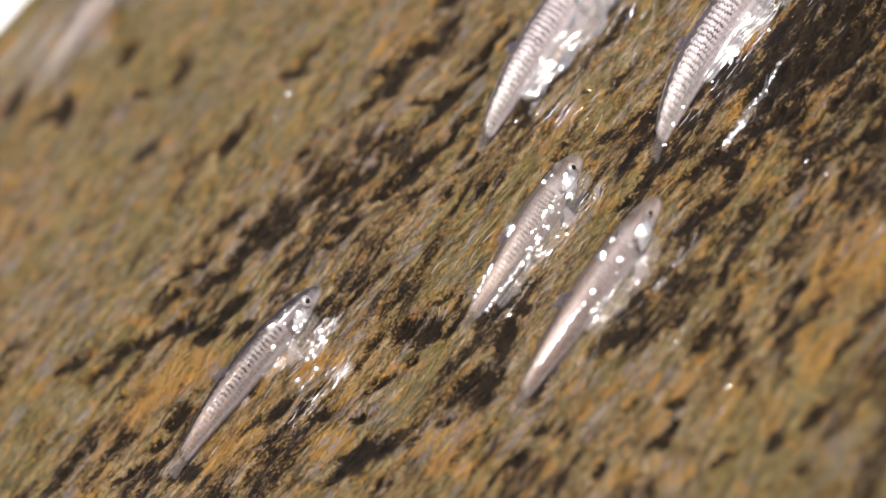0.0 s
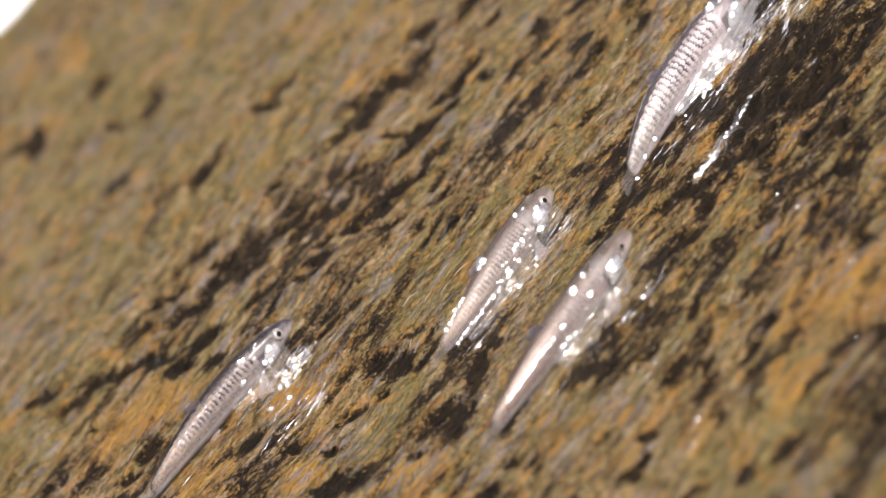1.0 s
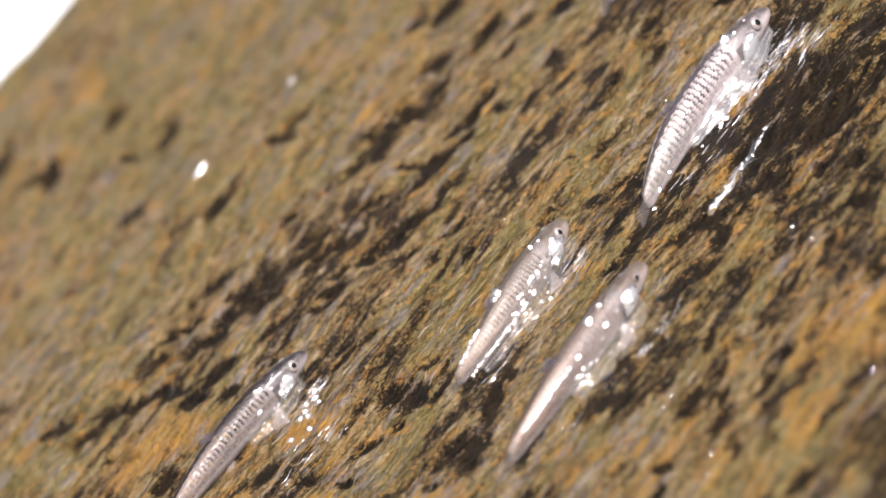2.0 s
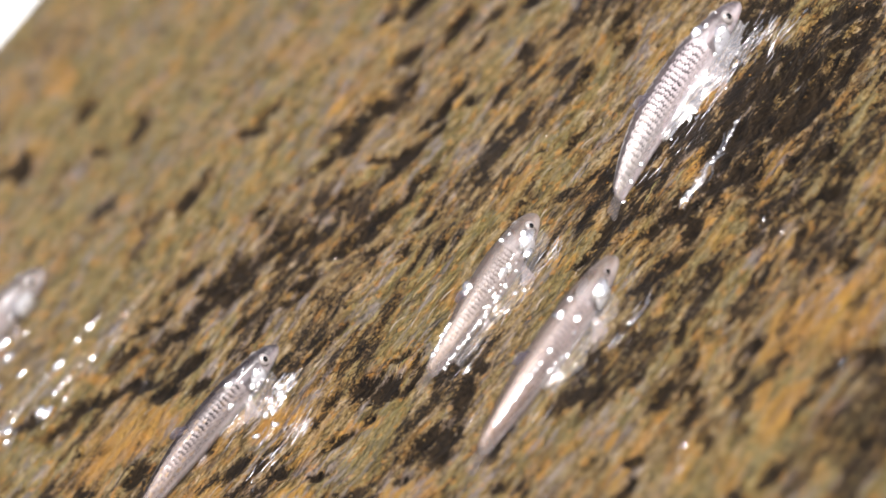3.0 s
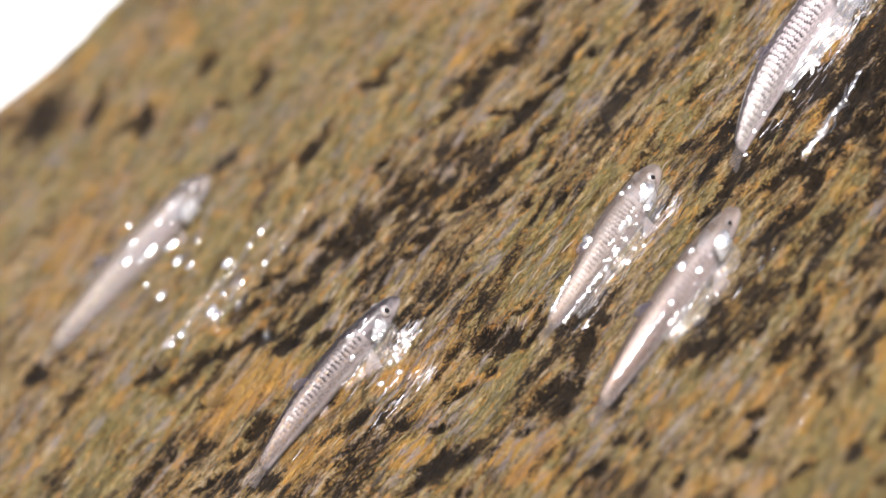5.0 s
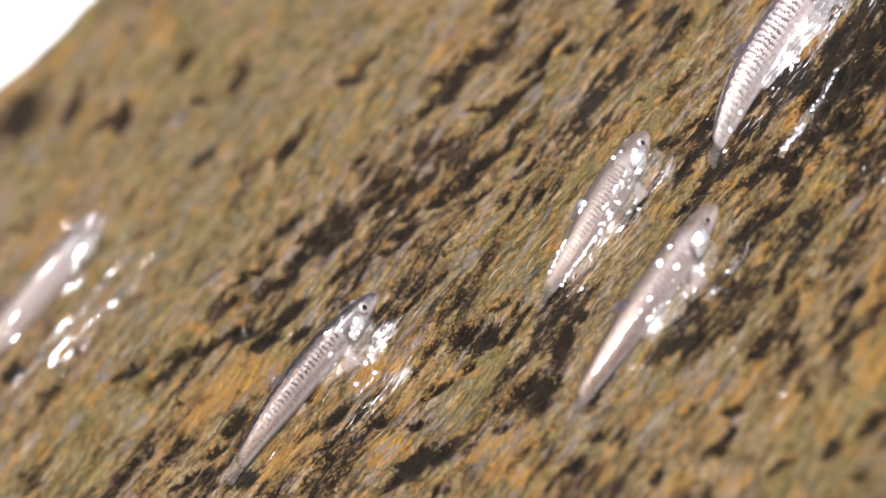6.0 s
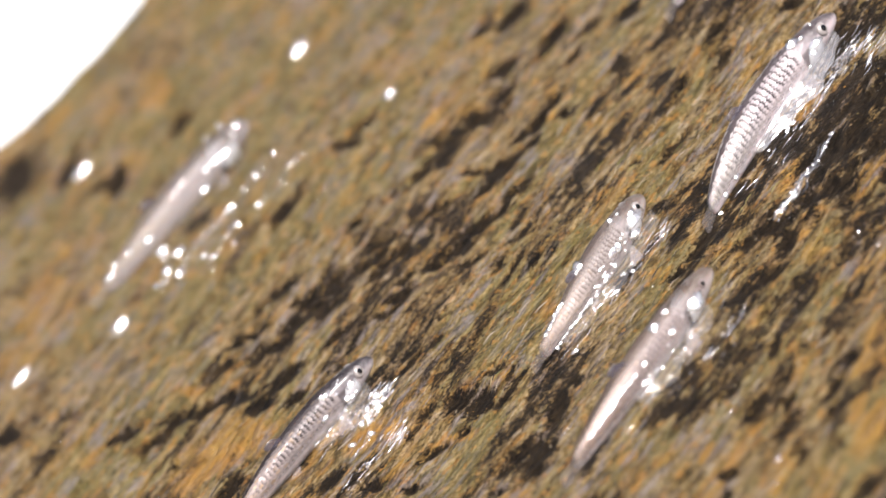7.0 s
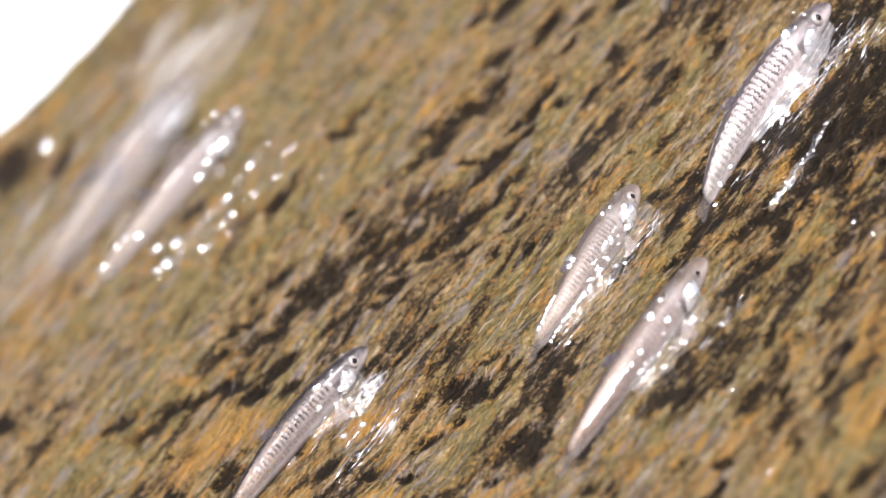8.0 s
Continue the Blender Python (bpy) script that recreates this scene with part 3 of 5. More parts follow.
OLIVE_1 = [
    (0.0222, 0.0797, 0.0064, 0.0039, 148), (0.013, 0.0751, 0.0057, 0.0048, 157), (0.0002, 0.1078, 0.005, 0.0036, 165), (-0.02, 0.0494, 0.0041, 0.0027, 60), (0.0619, -0.045, 0.0043, 0.0031, 28),
    (0.0016, -0.0777, 0.0064, 0.0025, 47), (-0.1076, 0.137, 0.0045, 0.0037, 34), (-0.0685, 0.0576, 0.0064, 0.0041, 176), (-0.0116, 0.1146, 0.0066, 0.0044, 177), (-0.056, -0.0608, 0.0071, 0.0046, 19),
    (-0.0524, 0.1321, 0.0067, 0.0045, 176), (-0.0353, 0.1037, 0.0061, 0.0042, 25), (0.043, -0.015, 0.0064, 0.0043, 179), (0.012, -0.0211, 0.01, 0.0067, 7), (-0.0146, -0.0364, 0.0088, 0.005, 33),
    (-0.0083, -0.1145, 0.0059, 0.0038, 178), (0.0484, -0.1131, 0.0057, 0.0036, 153), (0.0833, -0.1169, 0.0056, 0.0036, 22), (-0.1216, 0.0488, 0.0099, 0.0066, 164), (-0.1077, 0.0585, 0.0071, 0.0054, 171),
]
OLIVE_2 = [
    (-0.0289, 0.2301, 0.0128, 0.0087, 149), (-0.0283, 0.1693, 0.0111, 0.0071, 143), (0.0021, 0.1441, 0.0082, 0.0077, 171), (0.0244, 0.1356, 0.0101, 0.0063, 146),
]
DARK_11 = [
    (0.0864, 0.0507, 0.0045, 0.003, 37), (0.0918, 0.0275, 0.0051, 0.0025, 19), (0.0802, -0.0071, 0.0072, 0.0026, 27), (0.0717, 0.0187, 0.006, 0.0028, 48), (0.0647, -0.0452, 0.0045, 0.0031, 26),
    (0.0767, -0.0341, 0.0062, 0.0025, 25), (0.0662, -0.0303, 0.0066, 0.002, 154), (0.1096, 0.0146, 0.0046, 0.0021, 23), (0.0581, 0.0152, 0.0094, 0.0045, 10), (0.007, -0.0788, 0.0109, 0.0039, 62),
    (-0.0059, -0.0908, 0.0083, 0.0057, 33), (0.033, -0.1131, 0.0096, 0.0035, 168), (0.1024, -0.0359, 0.0166, 0.009, 146), (0.116, -0.06, 0.015, 0.0099, 176), (0.108, -0.0796, 0.0136, 0.0047, 56),
    (0.1291, -0.0509, 0.0098, 0.0045, 17), (0.0731, 0.0405, 0.0072, 0.0025, 48), (0.032, 0.0062, 0.0072, 0.0028, 10),
]
DARK = DARK_1 + DARK_2 + DARK_3 + DARK_4 + DARK_5 + DARK_6 + DARK_7 + DARK_8 + DARK_9 + DARK_10 + DARK_11
OCHRE = OCHRE_1 + OCHRE_2 + OCHRE_3 + OCHRE_4
OLIVE = OLIVE_1 + OLIVE_2
BROAD_DARK = [(0.1098, -0.0499, 0.0277, 0.0217, 52), (0.1303, -0.045, 0.0181, 0.0126, 77), (0.1379, -0.0576, 0.032, 0.019, 40), (0.1576, -0.0468, 0.024, 0.014, 40), (0.1402, -0.0173, 0.020, 0.012, 40)]
LESS_DARK = [(0.012, -0.0302, 0.017, 0.0089, 32), (0.0469, -0.0114, 0.0146, 0.0076, 37), (0.0365, 0.0036, 0.0118, 0.0059, 28), (0.0755, -0.0142, 0.015, 0.0071, 43), (0.0, 0.0053, 0.0094, 0.0062, 158), (0.0048, 0.0667, 0.0128, 0.0077, 149), (-0.1025, 0.0884, 0.0211, 0.0127, 146), (-0.0421, 0.0047, 0.0087, 0.005, 169), (0.0122, -0.0248, 0.0077, 0.0049, 55), (0.0487, -0.0563, 0.0073, 0.0045, 21), (0.0035, -0.0066, 0.0089, 0.0056, 169), (-0.0428, -0.0341, 0.0076, 0.0054, 140), (-0.0108, 0.0036, 0.0065, 0.0045, 177), (-0.0177, 0.0621, 0.0064, 0.0041, 177), (0.0617, -0.0249, 0.0166, 0.0078, 163), (0.0367, -0.0041, 0.0104, 0.0063, 175), (0.0772, -0.0035, 0.0139, 0.0072, 19)]
BARE = [(-0.0794, 0.0142, 0.0222, 0.0121, 148), (-0.0725, -0.0406, 0.0131, 0.0099, 45), (-0.0397, -0.0313, 0.0127, 0.0078, 150), (0.0984, -0.057, 0.0044, 0.0037, 119), (-0.0493, -0.0668, 0.0097, 0.0056, 143), (0.091, -0.147, 0.018, 0.01, 25), (0.104, -0.159, 0.02, 0.01, 25), (0.0694, -0.1746, 0.013, 0.006, 25), (0.0983, -0.0553, 0.010, 0.0055, 25), (0.1007, -0.0269, 0.006, 0.004, 25), (0.1123, -0.0806, 0.009, 0.005, 25), (0.1156, -0.0339, 0.012, 0.002, 28)]


def blots(p, q, rows):
    """How deep each place lies in the nearest of the patches: above 0 within, below 0 outside."""
    best = np.full(p.shape, -3.0)
    for cp, cq, a, b, turn in rows:
        c, s = math.cos(radians(turn)), math.sin(radians(turn))
        x, y = (p - cp) * c + (q - cq) * s, -(p - cp) * s + (q - cq) * c
        best = np.maximum(best, 1 - np.sqrt((x / a) ** 2 + (y / b) ** 2))
    return best


# where the fish lie the rock is smooth
SEATS = [(-0.0552, -0.0188, 0.042, 0.016, 20.9), (0.0357, -0.048, 0.045, 0.016, 31), (0.0325, -0.096, 0.046, 0.018, 28.1), (0.1056, -0.0307, 0.045, 0.018, 25.6),
         (-0.065, 0.128, 0.065, 0.02, 28), (0.0704, 0.0286, 0.045, 0.016, 31)]


def rock_fields(p, q):
    """Height, stains and painted wet sheen of the rock at p and q."""
    f = p * FLOW[0] + q * FLOW[1]
    g = -p * FLOW[1] + q * FLOW[0]
    df, dg = 0.006 * (fbm(f / 2.0, g, 0.005, 71) - 0.5), 0.0022 * (fbm(f / 2.5, g, 0.004, 72) - 0.5)
    wp, wq = p + FLOW[0] * df - FLOW[1] * dg, q + FLOW[1] * df + FLOW[0] * dg
    big = fbm(p, q, 0.12, 3, 3) - 0.5
    lumps = fbm(f / 1.8, g, 0.016, 11, 4) - 0.5
    ribs = fbm(f / 4.0, g, 0.0045, 21, 3) - 0.5
    pits = fbm(p, q, 0.006, 31, 3)
    spot = blots(wp, wq, DARK)
    spot = spot + 0.30 * smooth(q, 0.06, 0.13) * smooth(spot, -0.6, -0.1) - 0.10 * smooth(-q, 0.06, 0.12)
    ragged = (fbm(f / 3.2, g, 0.0055, 41, 4) - 0.5) + 0.5 * (fbm(f / 2.2, g, 0.0022, 45, 3) - 0.5)
    spot = np.maximum(spot, 0.48 * blots(wp, wq, BROAD_DARK) - 0.08 + 0.9 * ragged)
    calm = smooth(q, 0.06, 0.13)        # the far flank carries smoother, thinner weed
    loose = fbm(f / 3.2, g, 0.0095, 51, 4) + 0.5 * big - 0.685 - 0.055 * calm + 0.05 * smooth(-q, 0.08, 0.14) + 0.10 * smooth(p, 0.03, 0.09) * smooth(-q, 0.02, 0.05) - 0.015 * smooth(p, 0.04, 0.08) * smooth(q, -0.03, 0.01) + 0.05 * smooth(p, 0.10, 0.13) + 0.07 * smooth(-p, 0.06, 0.11) * (1 - calm)
    dark = np.clip(0.5 + 0.5 * np.maximum(1.15 * spot - 0.10 + 0.60 * ragged, np.clip(6.0 * loose - 0.15, -1, 0.05)), 0, 1)
    bare = smooth(blots(wp, wq, BARE) + 0.6 * ragged, -0.3, 0.4)
    dark = dark * (1 - 0.28 * calm - 0.15 * smooth(-p, 0.13, 0.17)) * (1 - 0.35 * bare) * (1 - 0.30 * smooth(blots(wp, wq, LESS_DARK) + 0.5 * ragged, -0.3, 0.4))
    pit = smooth(spot + ragged, -0.4, 0.9)
    ochre = np.maximum(smooth(blots(wp, wq, OCHRE) + 0.7 * ragged, -0.4, 0.25), 0.6 * smooth(fbm(f / 2.0, g, 0.010, 61, 4), 0.57, 0.70))
    ochre = np.maximum(ochre, 0.95 * bare) * (1 - calm * smooth(fbm(f / 1.6, g, 0.013, 65, 4), 0.58, 0.44))
    ochre = np.maximum(ochre, 0.6 * calm * smooth(fbm(f / 1.5, g, 0.014, 66, 4), 0.58, 0.68))
    olive = np.maximum(0.75 * smooth(fbm(f / 2.5, g, 0.022, 81, 4), 0.45, 0.60), smooth(blots(wp, wq, OLIVE) + ragged, -0.3, 0.4))
    olive = np.maximum(olive, 0.85 * calm * smooth(fbm(f / 1.6, g, 0.022, 85, 4), 0.42, 0.58))
    pale = smooth(fbm(f / 4.0, g, 0.006, 91, 3), 0.48, 0.66)
    h = 0.010 * big * smooth(0.25 - q, 0.0, 0.08) + 0.0026 * lumps + 0.0014 * ribs * (1 - 0.5 * calm) - 0.0015 * pit + 0.0008 * (pits - 0.5)
    h = h * (1 - 0.9 * smooth(blots(p, q, SEATS), -0.5, 0.3))
    # beyond the crest the rock turns over and falls away
    d = np.clip(p + 0.088, 0, 0.09)
    over = np.clip(q - 0.2650 - 5.4 * d ** 2 - 0.6 * np.clip(p - 0.002, 0, 0.12) - 0.006 * (fbm(p, q, 0.05, 5, 3) - 0.5), 0, None)
    h = h - np.minimum(3.0 * over + 4.0 * over ** 2, 0.45 + 0.9 * over)
    far = np.clip(np.hypot(p / 0.55, (q + 0.02) / 0.5) - 0.74, 0, 0.55)
    h = h - 1.2 * far ** 2 + 0.05 * far * (fbm(p, q, 0.25, 7, 4) - 0.5)
    return h, dark, ochre, olive, pale


def spread(lo, a, b, hi, fine, coarse):
    left = a - np.geomspace(fine, a - lo + fine, coarse)[::-1] + fine
    right = b + np.geomspace(fine, hi - b + fine, coarse) - fine
    return np.concatenate((left[:-1], np.arange(a, b, fine), right))


def rock():
    ps = spread(-0.72, -0.215, 0.215, 0.60, 0.00095, 40)
    qs = spread(-0.62, -0.30, 0.33, 0.56, 0.0011, 36)
    p, q = np.meshgrid(ps, qs)
    h, dark, ochre, olive, pale = rock_fields(p, q)
    rows, cols = p.shape
    top = np.stack((p, q, h), -1).reshape(-1, 3)
    idx = np.arange(rows * cols).reshape(rows, cols)
    quads = np.stack((idx[:-1, :-1], idx[:-1, 1:], idx[1:, 1:], idx[1:, :-1]), -1).reshape(-1, 4)
    rim = np.concatenate((idx[0, :], idx[1:, -1], idx[-1, -2::-1], idx[-2:0:-1, 0]))
    # the flanks drop plumb to the ground
    to_world = np.array(ROCK)
    base = top[rim] @ to_world[:3, :3].T + to_world[:3, 3]
    base[:, 2] = -0.06
    base = (base - to_world[:3, 3]) @ to_world[:3, :3]
    low = np.arange(len(rim)) + len(top)
    nxt = np.roll(np.arange(len(rim)), -1)
    sides = np.stack((rim, low, low[nxt], rim[nxt]), -1)
    verts = np.concatenate((top, base))
    faces = np.concatenate((quads, sides))
    me = bpy.data.meshes.new("rock_face")
    me.vertices.add(len(verts))
    me.vertices.foreach_set("co", verts.ravel())
    me.loops.add(faces.size)
    me.loops.foreach_set("vertex_index", faces.ravel())
    me.polygons.add(len(faces))
    me.polygons.foreach_set("loop_start", np.arange(0, faces.size, 4))
    me.polygons.foreach_set("use_smooth", np.ones(len(faces), dtype=bool))
    pad = np.zeros(len(rim))
    for name, v in (("dark", dark), ("ochre", ochre), ("olive", olive), ("pale", pale)):
        floats(me, name, np.concatenate((v.ravel(), pad)))
    place = me.attributes.new("place", "FLOAT_VECTOR", "POINT")
    place.data.foreach_set("vector", (verts * (1, 1, 0)).astype(np.float32).ravel())
    me.materials.append(ROCK_MAT)
    me.validate()
    me.update()
    ob = new("rock_face", me)
    ob.matrix_world = ROCK
    tagged(ob, "wet sloping rock face stained brown, ochre and black with algae", "rock", kind="structure")
    return ps, qs, h


SURFACE = rock()


def rock_height(p, q):
    ps, qs, h = SURFACE
    i, j = min(max(int(np.searchsorted(ps, p)), 1), len(ps) - 1), min(max(int(np.searchsorted(qs, q)), 1), len(qs) - 1)
    u, v = (p - ps[i - 1]) / (ps[i] - ps[i - 1]), (q - qs[j - 1]) / (qs[j] - qs[j - 1])
    return float((h[j - 1, i - 1] * (1 - u) + h[j - 1, i] * u) * (1 - v) + (h[j, i - 1] * (1 - u) + h[j, i] * u) * v)


def on_rock(p, q, up, turn=0.0, pitch=0.0, roll=0.0):
    """A pose that stands on the rock at p and q, its x axis turned from p towards q, its z axis out of the rock."""
    return ROCK @ Matrix.Translation((p, q, up)) @ pose(0, 0, 0, 0, 0, turn) @ pose(0, 0, 0, roll, -pitch, 0)


def tufts(count, rng):
    """Places for weed, thick in some stretches and bare in others."""
    p, q = rng.uniform(-0.16, 0.18, count * 4), rng.uniform(-0.215, 0.13, count * 4)
    thick = fbm(p, q, 0.02, 131, 3)
    keep = thick + 0.15 * rng.random(count * 4) > 0.60
    return p[keep][:count], q[keep][:count]


def weed_threads():
    """Fine threads of algae combed down the rock by the water."""
    rng = np.random.default_rng(8)
    p, q = tufts(3600, rng)
    bare = rock_fields(p[None], q[None])[1][0] < 0.36
    p, q = p[bare], q[bare]
    n, steps = len(p), 6
    turn = np.radians(22 + rng.normal(0, 7, n))
    length, width = rng.uniform(0.002, 0.007, n), rng.uniform(0.00009, 0.00030, n)
    curl, rise = rng.normal(0, 0.035, n), rng.uniform(0.0001, 0.0007, n)
    verts = np.zeros((n, steps, 3, 3))
    for k in range(steps):
        u = k / (steps - 1)
        x, y = (u - 0.5) * length, curl * length * (2 * u - 1) ** 2
        cp, cq = p + np.cos(turn) * x - np.sin(turn) * y, q + np.sin(turn) * x + np.cos(turn) * y
        h = np.array([rock_height(a, b) for a, b in zip(cp, cq)]) + rise * math.sin(math.pi * u)
        w = width * (0.25 + 0.75 * math.sin(math.pi * min(1.0, u + 0.12)))
        for j, (side, up) in enumerate(((-1, 0.0), (0, 0.8), (1, 0.0))):
            verts[:, k, j] = np.stack((cp - np.sin(turn) * w * side, cq + np.cos(turn) * w * side, h + up * w), -1)
    base = (np.arange(n) * steps * 3)[:, None, None]
    k = (np.arange(steps - 1) * 3)[None, :, None]
    faces = np.concatenate([(base + k + np.array((j, j + 3, j + 4, j + 1))).reshape(-1, 4) for j in (0, 1)])
    ob = mesh_object("algae_threads", verts.reshape(-1, 3).tolist(), faces.tolist(), THREAD_MAT)
    ob.matrix_world = ROCK
    return tagged(ob, "fine brown and olive algae threads combed over wet rock", "algae", kind="stuff")


def algae_grains():
    """Grainy crust of algae, thickest round the dark patches."""
    rng = np.random.default_rng(9)
    p, q = rng.uniform(-0.16, 0.18, 60000), rng.uniform(-0.215, 0.13, 60000)
    dark = rock_fields(p[None], q[None])[1][0]
    keep = (dark > 0.22) & (dark < 0.75) & ((blots(p, q, BROAD_DARK) < 0) | (rng.random(60000) < 0.3)) & (fbm(p, q, 0.012, 141, 3) > 0.44)
    p, q = p[keep][:4500], q[keep][:4500]
    n = len(p)
    size = rng.uniform(0.00016, 0.00042, n)
    turn = rng.uniform(0, math.pi, n)
    h = np.array([rock_height(a, b) for a, b in zip(p, q)])
    corner = np.array([(1, 0, 0), (0, 1, 0), (-1, 0, 0), (0, -1, 0), (0, 0, 1)], float)
    verts = np.zeros((n, 5, 3))
    for j, (x, y, z) in enumerate(corner):
        jig = rng.uniform(0.7, 1.4, n)
        verts[:, j] = np.stack((p + (np.cos(turn) * x * 1.7 - np.sin(turn) * y) * size * jig, q + (np.sin(turn) * x * 1.7 + np.cos(turn) * y) * size * jig, h - 0.0001 + z * size * jig), -1)
    tri = np.array([(0, 1, 4), (1, 2, 4), (2, 3, 4), (3, 0, 4)])
    faces = ((np.arange(n) * 5)[:, None, None] + tri).reshape(-1, 3)
    ob = mesh_object("algae_grains", verts.reshape(-1, 3).tolist(), faces.tolist(), GRAIN_MAT)
    ob.matrix_world = ROCK
    return tagged(ob, "ochre and black grains of algae crusted on wet rock", "algae", kind="stuff")


weed_threads()
algae_grains()

# ---- ground and distance ----
ground = mesh_object("ground", [(-400, -400, 0), (400, -400, 0), (400, 400, 0), (-400, 400, 0)], [(0, 1, 2, 3)], GROUND_MAT, flat=True)
tagged(ground, "dark wet ground below the rock face", "ground", kind="structure")
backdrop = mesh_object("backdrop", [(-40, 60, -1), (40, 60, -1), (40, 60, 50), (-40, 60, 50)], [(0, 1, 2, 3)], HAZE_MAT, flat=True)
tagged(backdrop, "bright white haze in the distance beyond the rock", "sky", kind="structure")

# ---- fish ----
PROFILE = np.array([   # share of the length, then half heights above and below and half width, as shares too
    (0.000, 0.009, 0.012, 0.011), (0.008, 0.021, 0.024, 0.021), (0.025, 0.034, 0.035, 0.031), (0.055, 0.047, 0.047, 0.041), (0.11, 0.060, 0.062, 0.052),
    (0.18, 0.069, 0.073, 0.058), (0.26, 0.075, 0.080, 0.061), (0.36, 0.078, 0.083, 0.061), (0.46, 0.074, 0.078, 0.056), (0.56, 0.066, 0.067, 0.048),
    (0.66, 0.055, 0.053, 0.037), (0.75, 0.045, 0.042, 0.027), (0.82, 0.037, 0.034, 0.020), (0.84, 0.033, 0.030, 0.015), (0.855, 0.023, 0.021, 0.008),
])


class Shape:
    """The surface of one fish: length, bend of its line sideways, how plump it is and how stout its tail."""

    def __init__(self, length, bend, wave, plump=1.0, tail=1.0):
        self.length, self.bend, self.wave, self.plump, self.tail = length, bend, wave, plump, tail

    def line(self, s):
        return self.bend * (s - 0.4) ** 2 + self.wave * np.sin((s - 0.4) * 4.2)

    def at(self, s, theta, lift=0.0):
        stout = self.plump * (1 + (self.tail - 1) * float(smooth(s, 0.30, 0.66) * (1 - 0.8 * smooth(s, 0.72, 0.86))))
        up, down, wide = (np.interp(s, PROFILE[:, 0], PROFILE[:, k]) * stout for k in (1, 2, 3))
        c, n = math.cos(theta), math.sin(theta)
        tall = up if n > 0 else down
        y = (wide + lift) * math.copysign(abs(c) ** 0.9, c) + float(self.line(s))
        return ((0.45 - s) * self.length, y * self.length, (tall + lift) * n * self.length)

    def axis(self, s):
        return ((0.45 - s) * self.length, float(self.line(s)) * self.length, 0.0)


def loft(name, shape, material, parent):
    stations = np.concatenate((np.linspace(0, 0.06, 7)[:-1], np.linspace(0.06, 0.855, 44)))
    ring, verts, faces, girth, along = 28, [], [], [], []
    for s in stations:
        for k in range(ring):
            th = 2 * math.pi * k / ring
            verts.append(shape.at(s, th))
            girth.append(math.sin(th))
            along.append(s)
    for i in range(len(stations) - 1):
        for k in range(ring):
            a, b = i * ring + k, i * ring + (k + 1) % ring
            faces.append((a, b, b + ring, a + ring))
    faces.append(tuple(range(ring))[::-1])
    last = (len(stations) - 1) * ring
    faces.append(tuple(last + k for k in range(ring)))
    return mesh_object(name, verts, faces, material, parent, attrs={"girth": girth, "along": along})


def patch(name, shape, s0, s1, th0, th1, lift, material, parent, side, label=""):
    """A thin curved plate lying on the fish's skin, with a rounded rear edge."""
    verts, faces, n, k = [], [], 9, 9
    for layer in (lift, -0.002):
        for i in range(n):
            for j in range(k):
                v = j / (k - 1)
                bulge = math.sin(math.pi * v)
                u = i / (n - 1)
                s = s0 + (s1 - s0) * u * (0.62 + 0.38 * bulge)
                th = th0 + (th1 - th0) * v
                edge = min(1.0, 5 * min(u, 1 - u, v, 1 - v) + 0.15)
                x, y, z = shape.at(s, th, layer * (edge if layer > 0 else 1))
                mid = float(shape.line(s)) * shape.length
                verts.append((x, mid + side * (y - mid), z))
    for i in range(n - 1):
        for j in range(k - 1):
            a = i * k + j
            faces.append((a, a + 1, a + k + 1, a + k))
            b = a + n * k
            faces.append((b, b + k, b + k + 1, b + 1))
    for i in range(n - 1):
        for j in (0, k - 1):
            a = i * k + j
            faces.append((a, a + k, a + k + n * k, a + n * k))
    for j in range(k - 1):
        for i in (0, n - 1):
            a = i * k + j
            faces.append((a, a + 1, a + 1 + n * k, a + n * k))
    return mesh_object(name, verts, faces, material, parent, label)


def scales(shape, material, parent, rows, cols):
    """The overlapping scales of both flanks: little shields, their rear edges lifted."""
    verts, faces, rim, girth, along = [], [], [], [], []
    rng = random.Random(int(shape.length * 1e6))
    ds = 0.60 / cols
    for side in (1, -1):
        for c in range(cols, -1, -1):
            for r in range(rows):
                s = 0.222 + (c + rng.gauss(0, 0.10)) * ds
                th = radians(-8 + (r + 0.5 * (c % 2) + rng.gauss(0, 0.07)) * 88 / rows)
                half = radians(88 / rows) * 0.70 * rng.uniform(0.88, 1.12)
                base = len(verts)
                pts = [(0.25 * ds, 0.0, 0.0030, 0.0)]
                for k in range(7):
                    a = math.pi * (k / 6 - 0.5)
                    pts.append((math.cos(a) * ds * 1.05, math.sin(a) * half, 0.0030 + 0.0006 * math.cos(a), max(0.0, math.cos(a)) ** 0.35))
                pts.append((-ds * 0.55, half * 0.6, 0.0012, 0.0))
                pts.append((-ds * 0.55, -half * 0.6, 0.0012, 0.0))
                for dx, dt, lift, edge in pts:
                    x, y, z = shape.at(min(s + dx, 0.85), th + dt, lift)
                    mid = float(shape.line(s + dx)) * shape.length
                    verts.append((x, mid + side * (y - mid), z))
                    rim.append(edge)
                    girth.append(math.sin(th))
                    along.append(s)
                loop = [base + k for k in range(1, 10)]
                for k in range(9):
                    tri = (base, loop[k], loop[(k + 1) % 9])
                    faces.append(tri if side > 0 else tri[::-1])
    ob = mesh_object("scale_cover", verts, faces, material, parent, "overlapping silver scales edged with dark lines", attrs={"rim": rim, "girth": girth, "along": along})
    return tagged(ob, kind="stuff")


